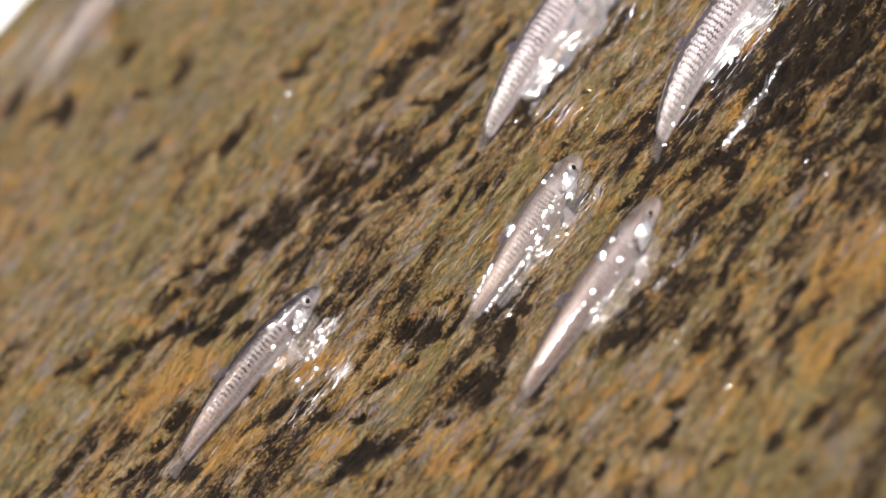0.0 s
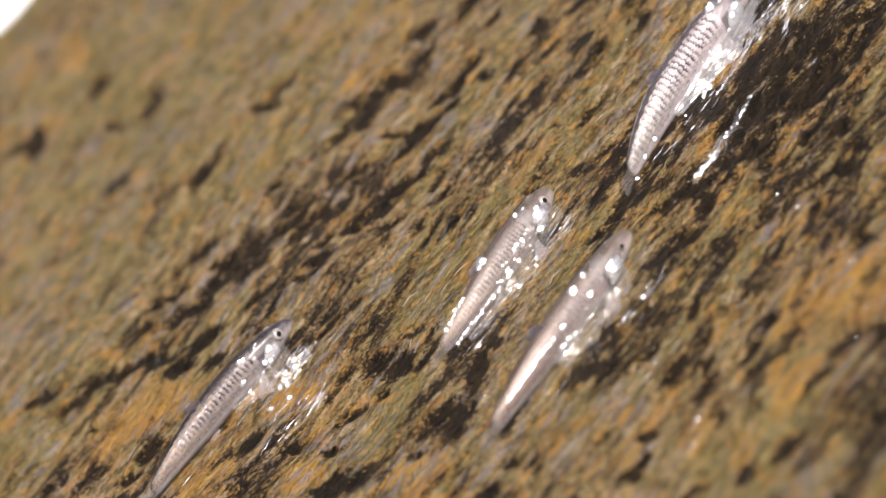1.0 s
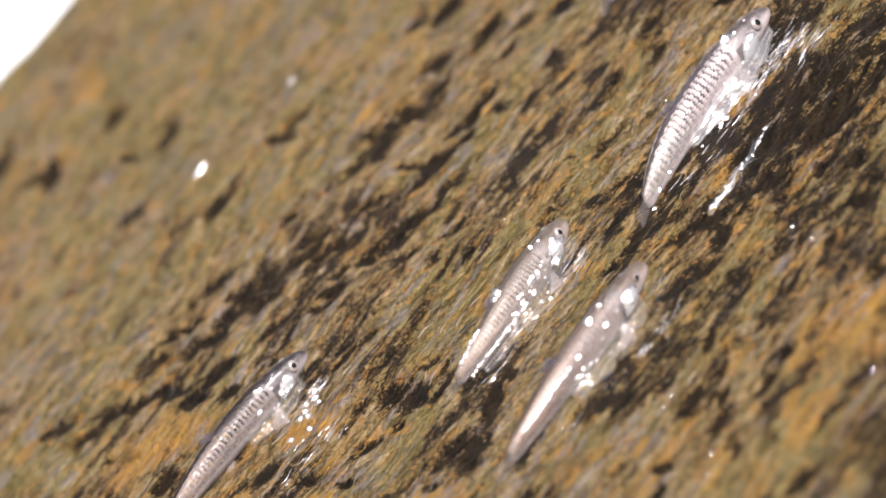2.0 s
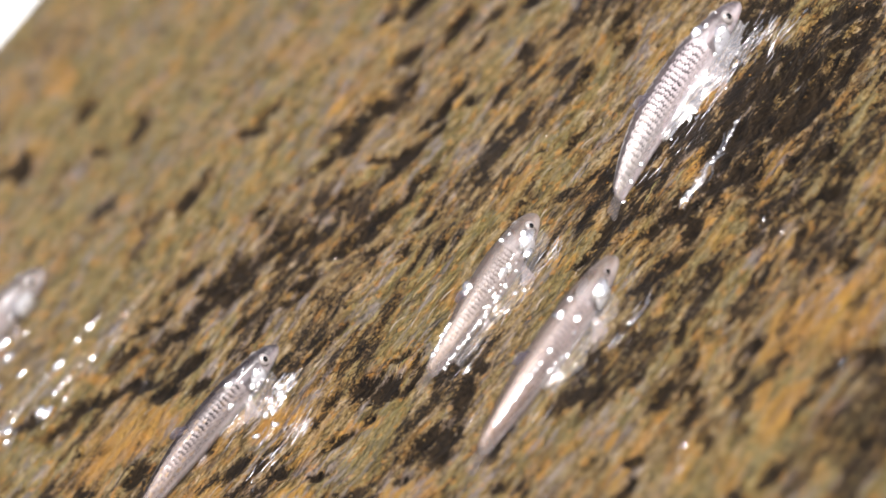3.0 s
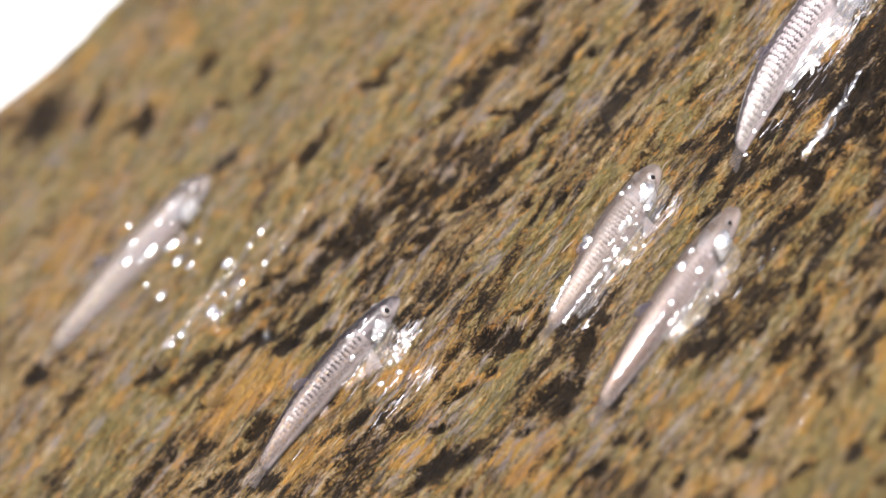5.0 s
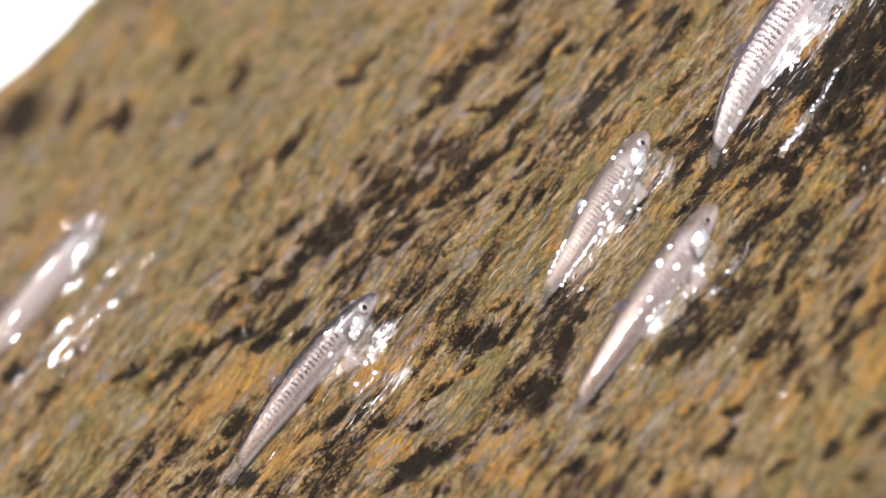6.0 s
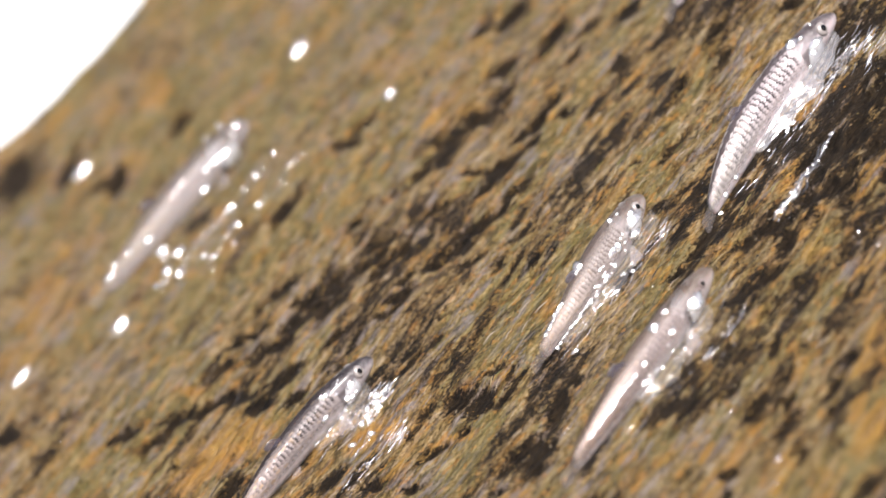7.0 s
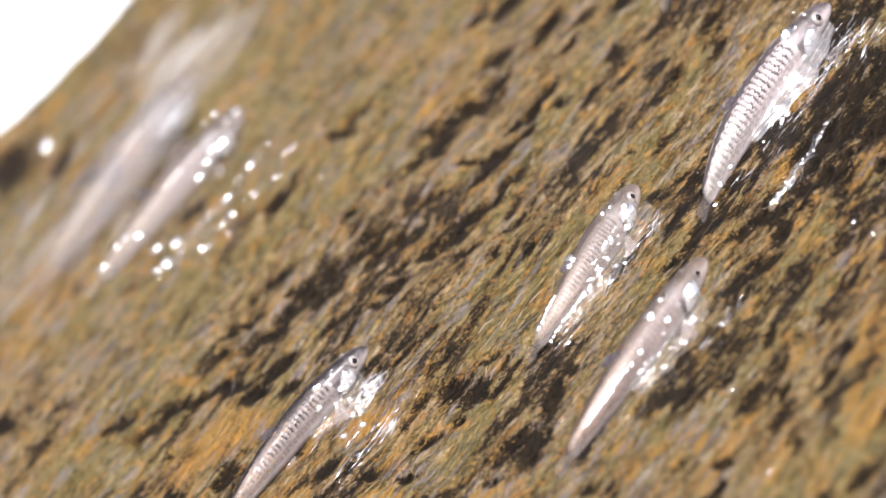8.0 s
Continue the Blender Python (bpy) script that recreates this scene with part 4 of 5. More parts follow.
def fin(name, parent, root, tip_dir, spread_dir, length, width, label="", notch=0.0, rays=7, material=None, base=0.22):
    """A fan of membrane with rays standing proud of it."""
    d, w = Vector(tip_dir).normalized(), Vector(spread_dir).normalized()
    thick = d.cross(w).normalized() * 0.00016
    verts, faces, steps = [], [], 5
    n = rays * 2 - 1
    for sgn in (1, -1):
        for i in range(n):
            v = i / (n - 1) * 2 - 1
            reach = length * (1 - 0.28 * v * v - notch * (1 - abs(v)))
            for j in range(steps):
                u = j / (steps - 1)
                at = Vector(root) + d * (reach * u) + w * (v * width * (base + (1 - base) * u))
                ridge = 2.2 if i % 2 == 0 else 0.7
                verts.append(at + thick * sgn * ridge * (1.1 - 0.8 * u))
    for i in range(n - 1):
        for j in range(steps - 1):
            a = i * steps + j
            faces.append((a, a + steps, a + steps + 1, a + 1))
            b = a + n * steps
            faces.append((b, b + 1, b + steps + 1, b + steps))
    for i in range(n - 1):
        a = i * steps + steps - 1
        faces.append((a, a + steps, a + steps + n * steps, a + n * steps))
    ob = mesh_object(name, verts, faces, material or FIN_MAT, parent, label)
    ob.visible_shadow = False
    return ob


def dome(name, centre, out, radius, depth, material, parent, label=""):
    """A flattened ball, as an eye or a pupil."""
    q = Vector(out).to_track_quat("Z", "Y")
    verts, faces, seg, rings = [], [], 16, 8
    for i in range(rings + 1):
        a = math.pi * i / rings
        for k in range(seg):
            t = 2 * math.pi * k / seg
            v = Vector((radius * math.sin(a) * math.cos(t), radius * math.sin(a) * math.sin(t), depth * math.cos(a)))
            verts.append(Vector(centre) + q @ v)
    for i in range(rings):
        for k in range(seg):
            a, b = i * seg + k, i * seg + (k + 1) % seg
            faces.append((a, b, b + seg, a + seg))
    return mesh_object(name, verts, faces, material, parent, label)


SHAPES = {}   # the shape of each fish, by its name


def fish(label, length, bend=0.0, wave=0.0, plump=1.0, tail=1.0, skin=None, cover=None, net=False, ringed=True):
    shape = Shape(length, bend, wave, plump, tail)
    L = length
    thing = tagged(new("fish"), label, "fish", "fish on the rock face")
    SHAPES[thing.name] = shape
    body = loft("body", shape, skin or BODY_MAT, thing)
    if cover:
        scales(shape, cover, body, 10, 25 if net else 29)
    for side in (1, -1):
        patch("gill_cover", shape, 0.112, 0.198, radians(-72), radians(20), 0.005, GILL_MAT, thing, side, "bright silver gill cover")
        th = radians(26)
        x, y, z = shape.at(0.082, th)
        mid = float(shape.line(0.082)) * L
        at = Vector((x, mid + side * (y - mid), z))
        out = Vector((0.25, side * 1.0, 0.42)).normalized()
        eye = dome("eye", at - out * 0.004 * L, out, (0.0245 if ringed else 0.016) * L, 0.013 * L, IRIS_MAT if ringed else ROSE_MAT, thing, "round eye")
        dome("pupil", at + out * 0.0055 * L, out, (0.0118 if ringed else 0.0085) * L, 0.0085 * L, PUPIL_MAT, eye, "black pupil")
        x, y, z = shape.at(0.225, radians(-42))
        mid = float(shape.line(0.225)) * L
        fin("pectoral_fin", thing, (x, mid + side * (y - mid) * 0.98, z), (-0.75, side * 0.75, -0.30), (0.55, side * 0.5, -0.1), 0.13 * L, 0.035 * L, "clear spread pectoral fin")
        x, y, z = shape.at(0.50, radians(-66))
        mid = float(shape.line(0.50)) * L
        fin("pelvic_fin", thing, (x, mid + side * (y - mid) * 0.98, z), (-0.85, side * 0.62, -0.16), (0.45, side * 0.5, -0.1), 0.135 * L, 0.036 * L, "clear pelvic fin")
    x, y, z = shape.at(0.47, radians(90))
    fin("dorsal_fin", thing, (x, float(shape.line(0.47)) * L, z * 0.94), (-0.9, 0, 0.42), (-0.55, 0, -0.35), 0.085 * L, 0.024 * L, "folded dorsal fin", material=BACK_FIN_MAT)
    x, y, z = shape.at(0.66, radians(-90))
    fin("anal_fin", thing, (x, float(shape.line(0.66)) * L, z * 0.94), (-0.9, 0, -0.4), (-0.5, 0, 0.3), 0.09 * L, 0.03 * L, "small anal fin")
    slope = (float(shape.line(0.86)) - float(shape.line(0.80))) / 0.06
    ax = shape.axis(0.845)
    fin("tail_fin", thing, ax, (-1, slope, 0.0), (0, 0, 1), 0.115 * L, 0.028 * L, "clear forked tail fin", notch=0.22, rays=9, material=TAIL_MAT, base=0.65)
    return thing


# the fish that climb: p, q, height of the body's line, heading
left_fish = fish("small silver fish with dark back clinging to wet rock", 0.0762, -0.20, 0.0, 0.86, 1.10, BODY_MAT, SCALE_MAT)
middle_fish = fish("slim translucent silver fish creeping up wet rock", 0.0696, 0.0, 0.0, 1.06, 0.85, PALE_MAT, PALE_SCALE_MAT)
near_fish = fish("pale pinkish silver fish resting on wet rock", 0.0823, -0.05, 0.004, 0.86, 1.1, ROSE_MAT, ROSE_SCALE_MAT, ringed=False)
big_fish = fish("largest silver fish with bold dark scales, curved body", 0.0871, -0.33, 0.0, 0.85, 1.25, SILVER_MAT, NET_MAT, net=True)
far_fish = fish("grey silver fish climbing the far flank of rock", 0.0860, -0.03, 0.0, 1.0, 1.1, LEAP_MAT)
fast_fish = fish("dark-backed silver fish darting up the rock", 0.0831, -0.15, 0.0, 0.88, 1.15, SILVER_MAT, NET_MAT, net=True)


# ---- water ----
GLINT = (SUN + Vector((0, -1, 0))).normalized()
GLINT = Vector((GLINT.dot(E1), GLINT.dot(E2), GLINT.dot(N)))   # the tilt of a wave's front that throws the sun to the lens, in the rock's space


def strand(verts, faces, p, q, length, width, rng, turn=34.0, lift=0.0):
    """One thread of running water: a low winding ridge that tapers to both ends."""
    steps, ring = max(6, int(length / 0.0011)), 6
    base = len(verts)
    a = radians(turn + rng.gauss(0, 11))
    d, w = (math.cos(a), math.sin(a)), (-math.sin(a), math.cos(a))
    ph, amp = rng.uniform(0, 6.28), width * rng.uniform(0.4, 1.1)
    for i in range(steps + 1):
        u = i / steps
        swell = (math.sin(math.pi * min(1, u * 0.97 + 0.03)) ** 0.5) * (0.65 + 0.5 * rng.random())
        along, side = (u - 0.5) * length, amp * math.sin(ph + u * length * 420)
        cp, cq = p + d[0] * along + w[0] * side, q + d[1] * along + w[1] * side
        h = rock_height(cp, cq) + lift
        for k in range(ring + 1):
            t = math.pi * k / ring
            off = math.cos(t) * width * swell
            verts.append((cp + w[0] * off, cq + w[1] * off, h - 0.00008 + math.sin(t) * width * swell * 0.9))
    for i in range(steps):
        for k in range(ring):
            v = base + i * (ring + 1) + k
            faces.append((v, v + ring + 1, v + ring + 2, v + 1))


def blister(verts, faces, p, q, size, curve, rng, lift=0.0, flat=False, front=GLINT):
    """A shallow swelling of the water's skin, its front tilted to the light."""
    axis = (front + Vector((rng.uniform(-.1, .1), rng.uniform(-.1, .1), rng.uniform(-.1, .1)))).normalized()
    turn = axis.to_track_quat("Z", "Y")
    base, seg = len(verts), 12
    at = Vector((p, q, 0.0 if flat else rock_height(p, q) + lift + size * 0.4))
    verts.append(tuple(at + turn @ Vector((0, 0, size * 0.3))))
    long, w2, w3, a2, a3 = rng.uniform(1.0, 2.4), rng.uniform(0, 0.32), rng.uniform(0.05, 0.30), rng.uniform(0, 6.28), rng.uniform(0, 6.28)
    for r in (0.35, 0.7, 1.0):
        for k in range(seg):
            t = 2 * math.pi * k / seg
            wob = 1 + w2 * math.sin(2 * t + a2) + w3 * math.sin(3 * t + a3)
            x, y = r * size * long * wob * math.cos(t), r * size * wob * math.sin(t)
            sag = size * 0.3 - (x * x + y * y) / (2 * curve)
            verts.append(tuple(at + turn @ Vector((x, y, sag))))
    for k in range(seg):
        verts.append(tuple(at + turn @ Vector((0.8 * size * math.cos(2 * math.pi * k / seg), 0.8 * size * math.sin(2 * math.pi * k / seg), -size * 0.5))))
    for k in range(seg):
        n = (k + 1) % seg
        faces.append((base, base + 1 + k, base + 1 + n))
        for r in range(3):
            a, b = base + 1 + r * seg, base + 1 + (r + 1) * seg
            faces.append((a + k, b + k, b + n, a + n))


def water(name, label, material, threads, swells, seed, lift=0.0):
    """One patch of running water on the rock. threads: p, q, length, width; swells: p, q, size, curve."""
    rng = random.Random(seed)
    verts, faces = [], []
    for p, q, length, width in threads:
        strand(verts, faces, p, q, length, width, rng, lift=lift)
    for p, q, size, curve in swells:
        blister(verts, faces, p, q, size, curve, rng, lift)
    ob = mesh_object(name, verts, faces, material)
    ob.visible_shadow = False
    ob.matrix_world = ROCK
    return tagged(ob, label, "water", "running water on the rock", "stuff")


def splash_beside(p, q, turn, length, seed, threads=14, swells=8, reach=0.30, size=0.0007, curve=0.0025, spots=(), clumps=()):
    """The broken water that a fish throws up along its flank: from its chin down to its tail, on the low side."""
    rng = random.Random(seed)
    c, s = math.cos(radians(turn)), math.sin(radians(turn))
    def at(x, y):
        return p + c * x - s * y, q + s * x + c * y
    lines, beads = [], []
    for k in range(threads):
        x = length * rng.uniform(-0.30, 0.42)
        y = -length * (0.075 + reach * rng.random() ** 1.6 * (0.35 + 0.65 * max(0, x / length + 0.35)))
        lines.append((*at(x, y), rng.uniform(0.003, 0.011), rng.uniform(0.00006, 0.00020)))
    for x0, y0, rx, ry, count in clumps:
        for k in range(count):
            lines.append((*at(length * (x0 + rng.gauss(0, rx)), length * (y0 + rng.gauss(0, ry))), rng.uniform(0.0015, 0.0065), rng.uniform(0.00008, 0.00028)))
    for k in range(swells):
        x = length * rng.uniform(-0.42, 0.42)
        y = -length * (0.07 + 0.07 * rng.random())
        beads.append((*at(x, y), size * rng.uniform(0.6, 1.4), curve * rng.uniform(0.6, 1.3)))
    for x, y in spots:
        beads.append((*at(x * length, y * length), size * rng.uniform(0.9, 1.6), curve * rng.uniform(0.9, 1.5)))
    return lines, beads


def film(p, q, turn, length, x0, x1, reach, seed, rows=84, cols=28, material=None):
    """A thin sheet of water dragged along a fish's low side, ribbed down the slope, with a torn outer edge."""
    rng = random.Random(seed)
    c, s = math.cos(radians(turn)), math.sin(radians(turn))
    verts, faces = [], []
    ph = [rng.uniform(0, 6.28) for k in range(4)]
    for i in range(rows + 1):
        u = i / rows
        x = length * (x0 + (x1 - x0) * u)
        wide = reach * length * (math.sin(math.pi * u) ** 0.6) * (0.75 + 0.18 * math.sin(9 * u + ph[0]) + 0.12 * math.sin(23 * u + ph[1])) + 0.0006
        for j in range(cols + 1):
            v = j / cols
            y = -0.045 * length - wide * v
            cp, cq = p + c * x - s * y, q + s * x + c * y
            rib = 0.00035 * math.sin(v * 19 + 5 * u + ph[2]) + 0.0002 * math.sin(v * 41 - 13 * u + ph[3])
            rib += 0.0008 * (float(fbm(np.array([x]), np.array([y]), 0.0022, seed, 3)[0]) - 0.5)
            up = max(rock_height(cp, cq), 0.0) + (0.0030 * (1 - v) ** 2 + 0.0009) * (1 - v ** 6) + rib * (1 - v ** 4)
            verts.append((cp, cq, up))
    for i in range(rows):
        for j in range(cols):
            a = i * (cols + 1) + j
            faces.append((a, a + 1, a + cols + 2, a + cols + 1))
    ob = mesh_object("water_film", verts, faces, material or FILM_MAT)
    ob.visible_shadow = False
    ob.matrix_world = ROCK
    return tagged(ob, "thin milky film of water along the fish", "water", "running water on the rock", "stuff")


SPLASH = "glassy broken water thrown up beside the fish"
l, b = splash_beside(-0.0588, -0.0175, 21.9, 0.076, 5, 6, 0, 0.42, spots=((0.30, -0.16), (0.10, -0.22), (0.27, -0.13), (0.24, -0.16), (0.33, -0.12), (0.22, -0.20), (0.20, -0.17), (0.17, -0.27), (0.29, -0.19)), clumps=((0.36, -0.14, 0.025, 0.025, 36), (0.27, -0.16, 0.035, 0.030, 36), (0.20, -0.40, 0.05, 0.035, 36), (0.04, -0.40, 0.05, 0.025, 12), (0.10, -0.28, 0.08, 0.05, 6)))
left_splash = water("splash", SPLASH, FOAM_MAT, l, b, 1)
l, b = splash_beside(0.0281, -0.0517, 29.3, 0.0696, 6, 6, 3, 0.14, clumps=((0.34, -0.12, 0.03, 0.025, 20), (0.05, -0.12, 0.10, 0.015, 7), (-0.25, -0.09, 0.06, 0.012, 4)))
middle_splash = water("splash", SPLASH, FOAM_MAT, l, b, 2)
l, b = splash_beside(0.0308, -0.0956, 27.6, 0.082, 7, 10, 0, 0.20, 0.0007, 0.003, clumps=((0.30, -0.20, 0.04, 0.02, 9), (0.12, -0.19, 0.05, 0.03, 5)))
near_splash = water("splash", SPLASH, FOAM_MAT, l, b, 3)
l, b = splash_beside(0.1038, -0.0279, 29.3, 0.087, 8, 16, 8, 0.24, 0.0006, 0.0024, clumps=((0.36, -0.15, 0.05, 0.035, 48), (0.24, -0.14, 0.06, 0.025, 36), (0.08, -0.12, 0.07, 0.020, 16), (0.38, -0.26, 0.05, 0.020, 26)))
big_splash = water("splash", SPLASH, FOAM_MAT, l, b, 4)
l, b = splash_beside(0.0665, 0.0283, 33.4, 0.083, 10, 14, 3, 0.35, 0.0006, 0.0026, clumps=((0.34, -0.16, 0.06, 0.04, 26), (0.18, -0.24, 0.07, 0.05, 22), (0.02, -0.20, 0.08, 0.05, 18), (-0.22, -0.12, 0.05, 0.03, 12)))
far_wash = random.Random(12)
far_l, far_b = [], []
for k in range(46):
    x, y = 0.086 * far_wash.uniform(-0.30, 0.42), -0.086 * far_wash.choice((far_wash.uniform(0.20, 0.28), far_wash.uniform(0.34, 0.46), far_wash.uniform(0.20, 0.46)))
    far_l.append((-0.0503 + 0.923 * x - 0.384 * y, 0.1427 + 0.384 * x + 0.923 * y, far_wash.uniform(0.003, 0.012), far_wash.uniform(0.00008, 0.00028)))
for x, y, r in ((0.24, -0.26, 1.3), (0.12, -0.42, 1.0), (0.02, -0.38, 1.2), (-0.06, -0.44, 0.8), (0.18, -0.24, 0.9), (-0.14, -0.40, 0.9)):
    far_b.append((-0.0503 + 0.923 * 0.086 * x - 0.384 * 0.086 * y, 0.1427 + 0.384 * 0.086 * x + 0.923 * 0.086 * y, r * 0.0006, r * 0.0026))
far_splash = water("splash", SPLASH, FOAM_MAT, far_l, far_b, 9, 0.001)
wash = random.Random(11)
for k in range(60):
    x, y = 0.083 * wash.uniform(-0.35, 0.50), -0.083 * wash.uniform(0.10, 0.50)
    l.append((0.0665 + 0.835 * x - 0.550 * y, 0.0283 + 0.550 * x + 0.835 * y, wash.uniform(0.007, 0.020), wash.uniform(0.00010, 0.00028)))
fast_splash = water("splash", SPLASH, FOAM_MAT, l, b, 6)


fast_film = film(0.0665, 0.0283, 33.4, 0.083, -0.20, 0.46, 0.17, 65, material=MILKY_MAT)
film(-0.0588, -0.0175, 21.9, 0.077, 0.04, 0.36, 0.06, 61)
middle_film = film(0.0281, -0.0517, 29.3, 0.0706, -0.30, 0.40, 0.055, 64)
film(0.0308, -0.0956, 27.6, 0.078, -0.10, 0.36, 0.08, 62)
film(0.1038, -0.0279, 29.3, 0.087, -0.12, 0.42, 0.085, 63, material=MILKY_MAT)


def beads_on(thing, turn, spots, seed, curve=4.2):
    """Drops, wet patches and shapes standing in for sun glare that ride on a fish, in its own space. spots: share of
    its length from the snout, share of its width from ridge to belly, radius in mm.
    """
    shape, rng, verts, faces = SHAPES[thing.name], random.Random(seed), [], []
    front = pose(0, 0, 0, 0, 0, -turn).to_3x3() @ GLINT
    for along, across, size in spots:
        th = radians(31) + math.asin(max(-1.0, min(1.0, 1 - 2 * across)))
        x, y, z = shape.at(along, th, 0.004)
        mid = float(shape.line(along)) * shape.length
        first, r = len(verts), size * 0.001
        blister(verts, faces, 0.0, 0.0, r, r * curve, rng, flat=True, front=front)
        for k in range(first, len(verts)):
            verts[k] = (verts[k][0] + x, verts[k][1] + mid - (y - mid), verts[k][2] + z)
    ob = mesh_object("water_and_glare_beads", verts, faces, DROP_MAT)
    ob.visible_shadow = False
    return tagged(ob, "bright beads of water and added glare spots on a fish", "water", "running water on the rock", "stuff")


def strew(seed, count, s0, s1, f0, f1, r0, r1):
    """Scattered beads: a stretch of the fish's length and width, smallest and largest radius in mm."""
    rng = random.Random(seed)
    return [(rng.uniform(s0, s1), rng.uniform(f0, f1), r0 + (r1 - r0) * rng.random() ** 2) for k in range(count)]


def line_of(seed, count, s0, f0, s1, f1, r0, r1):
    rng = random.Random(seed)
    return [(s0 + (s1 - s0) * (k + rng.random()) / count, f0 + (f1 - f0) * k / count + rng.gauss(0, 0.02), rng.uniform(r0, r1)) for k in range(count)]


# spots on gills and the near fish's rear row imitate sun glare on scales
left_beads = beads_on(left_fish, 21.9, [(0.245, 0.28, 1.0), (0.258, 0.25, 0.8), (0.31, 0.72, 0.8), (0.19, 0.80, 1.2), (0.17, 0.90, 0.9), (0.145, 0.62, 1.2), (0.18, 0.30, 0.4), (0.165, 0.22, 0.35)]
                      + strew(1, 9, 0.13, 0.24, 0.35, 1.0, 0.2, 0.5), 71)
middle_beads = beads_on(middle_fish, 29.3, [(0.46, 0.04, 1.4), (0.485, 0.04, 1.1), (0.21, 0.10, 0.9), (0.17, 0.15, 0.5), (0.150, 0.62, 2.0), (0.135, 0.48, 1.0), (0.19, 0.86, 1.4), (0.30, 0.66, 1.3), (0.34, 0.62, 1.0)]
                        + line_of(2, 11, 0.62, 0.06, 0.80, 0.08, 0.35, 0.7) + line_of(3, 17, 0.47, 0.88, 0.80, 1.0, 0.3, 0.65)
                        + strew(4, 16, 0.20, 0.46, 0.55, 0.95, 0.25, 1.0) + strew(5, 6, 0.42, 0.56, 0.75, 1.0, 0.4, 0.8), 72)
near_beads = beads_on(near_fish, 27.6, [(0.31, 0.18, 1.2), (0.32, 0.22, 0.9), (0.24, 0.15, 0.9), (0.285, 0.60, 1.2), (0.150, 0.66, 2.2), (0.165, 0.74, 1.4), (0.44, 0.52, 0.9), (0.42, 0.86, 0.6)]
                      + strew(6, 8, 0.25, 0.55, 0.75, 1.0, 0.3, 0.8) + line_of(8, 34, 0.49, 0.50, 0.77, 0.43, 0.25, 0.68), 73)
big_beads = beads_on(big_fish, 29.3, [(0.18, 0.14, 1.5), (0.197, 0.12, 1.2), (0.155, 0.20, 0.6), (0.145, 0.60, 1.5), (0.17, 0.72, 1.1), (0.78, 0.80, 0.8), (0.70, 0.82, 0.7), (0.09, 0.12, 0.4)]
                     + strew(7, 6, 0.18, 0.60, 0.80, 1.0, 0.3, 0.9), 74)


def rivulets():
    rng = random.Random(21)
    lines, beads = [], []
    for k in range(24):
        p, q = rng.uniform(-0.13, 0.17), rng.uniform(-0.21, 0.10)
        lines.append((p, q, rng.uniform(0.003, 0.012), rng.uniform(0.00010, 0.00028)))
    for k in range(170):
        beads.append((rng.uniform(-0.13, 0.17), rng.gauss(-0.01, 0.07), rng.uniform(0.00007, 0.00017), 0.0007))
    return water("rivulets", "thin threads and specks of clear water running down the rock", WATER_MAT, lines, beads, 22)


rivulets()
# brighter runs of water that catch the sun
RUNS = [(0.1046, -0.0593, 0.0348, 0.0011), (0.0955, -0.0643, 0.0196, 0.0013), (0.1173, -0.0376, 0.0112, 0.0007), (0.1018, -0.1006, 0.006, 0.0007), (0.1034, -0.1108, 0.006, 0.0007), (0.0429, -0.1308, 0.010, 0.0008),
        (0.0394, -0.1681, 0.009, 0.0007), (0.0428, -0.1612, 0.008, 0.0006), (0.0884, -0.1737, 0.008, 0.0008)]
for k, row in enumerate(RUNS):
    rng = random.Random(300 + k)
    l, b = [], []
    for j in range(9 if row[2] > 0.015 else 4):
        x, y = rng.uniform(-0.42, 0.42) * row[2], rng.uniform(-1, 1) * row[3]
        l.append((row[0] + FLOW[0] * x - FLOW[1] * y, row[1] + FLOW[1] * x + FLOW[0] * y, row[2] * rng.uniform(0.12, 0.4), rng.uniform(0.00008, 0.00024)))
    for j in range(12 if row[2] > 0.015 else 1):
        x, y = rng.uniform(-0.45, 0.40) * row[2], rng.uniform(-0.6, 0.6) * row[3]
        b.append((row[0] + FLOW[0] * x - FLOW[1] * y, row[1] + FLOW[1] * x + FLOW[0] * y, rng.uniform(0.00015, 0.0006 if row[2] > 0.015 else 0.0003), 0.0016))
    if row[2] > 0.015:
        ropes = [(row[0] + FLOW[0] * x, row[1] + FLOW[1] * x, row[2] * 0.6, row[3] * rng.uniform(0.5, 0.9)) for x in (-0.2 * row[2], 0.0, 0.2 * row[2])]
        water("water_rope", "clear rope of water running over dark weed", WATER_MAT, ropes, [], 60 + k)
    water("water_run", "bright run of water glinting on dark rock", FOAM_MAT, l, b, 40 + k)


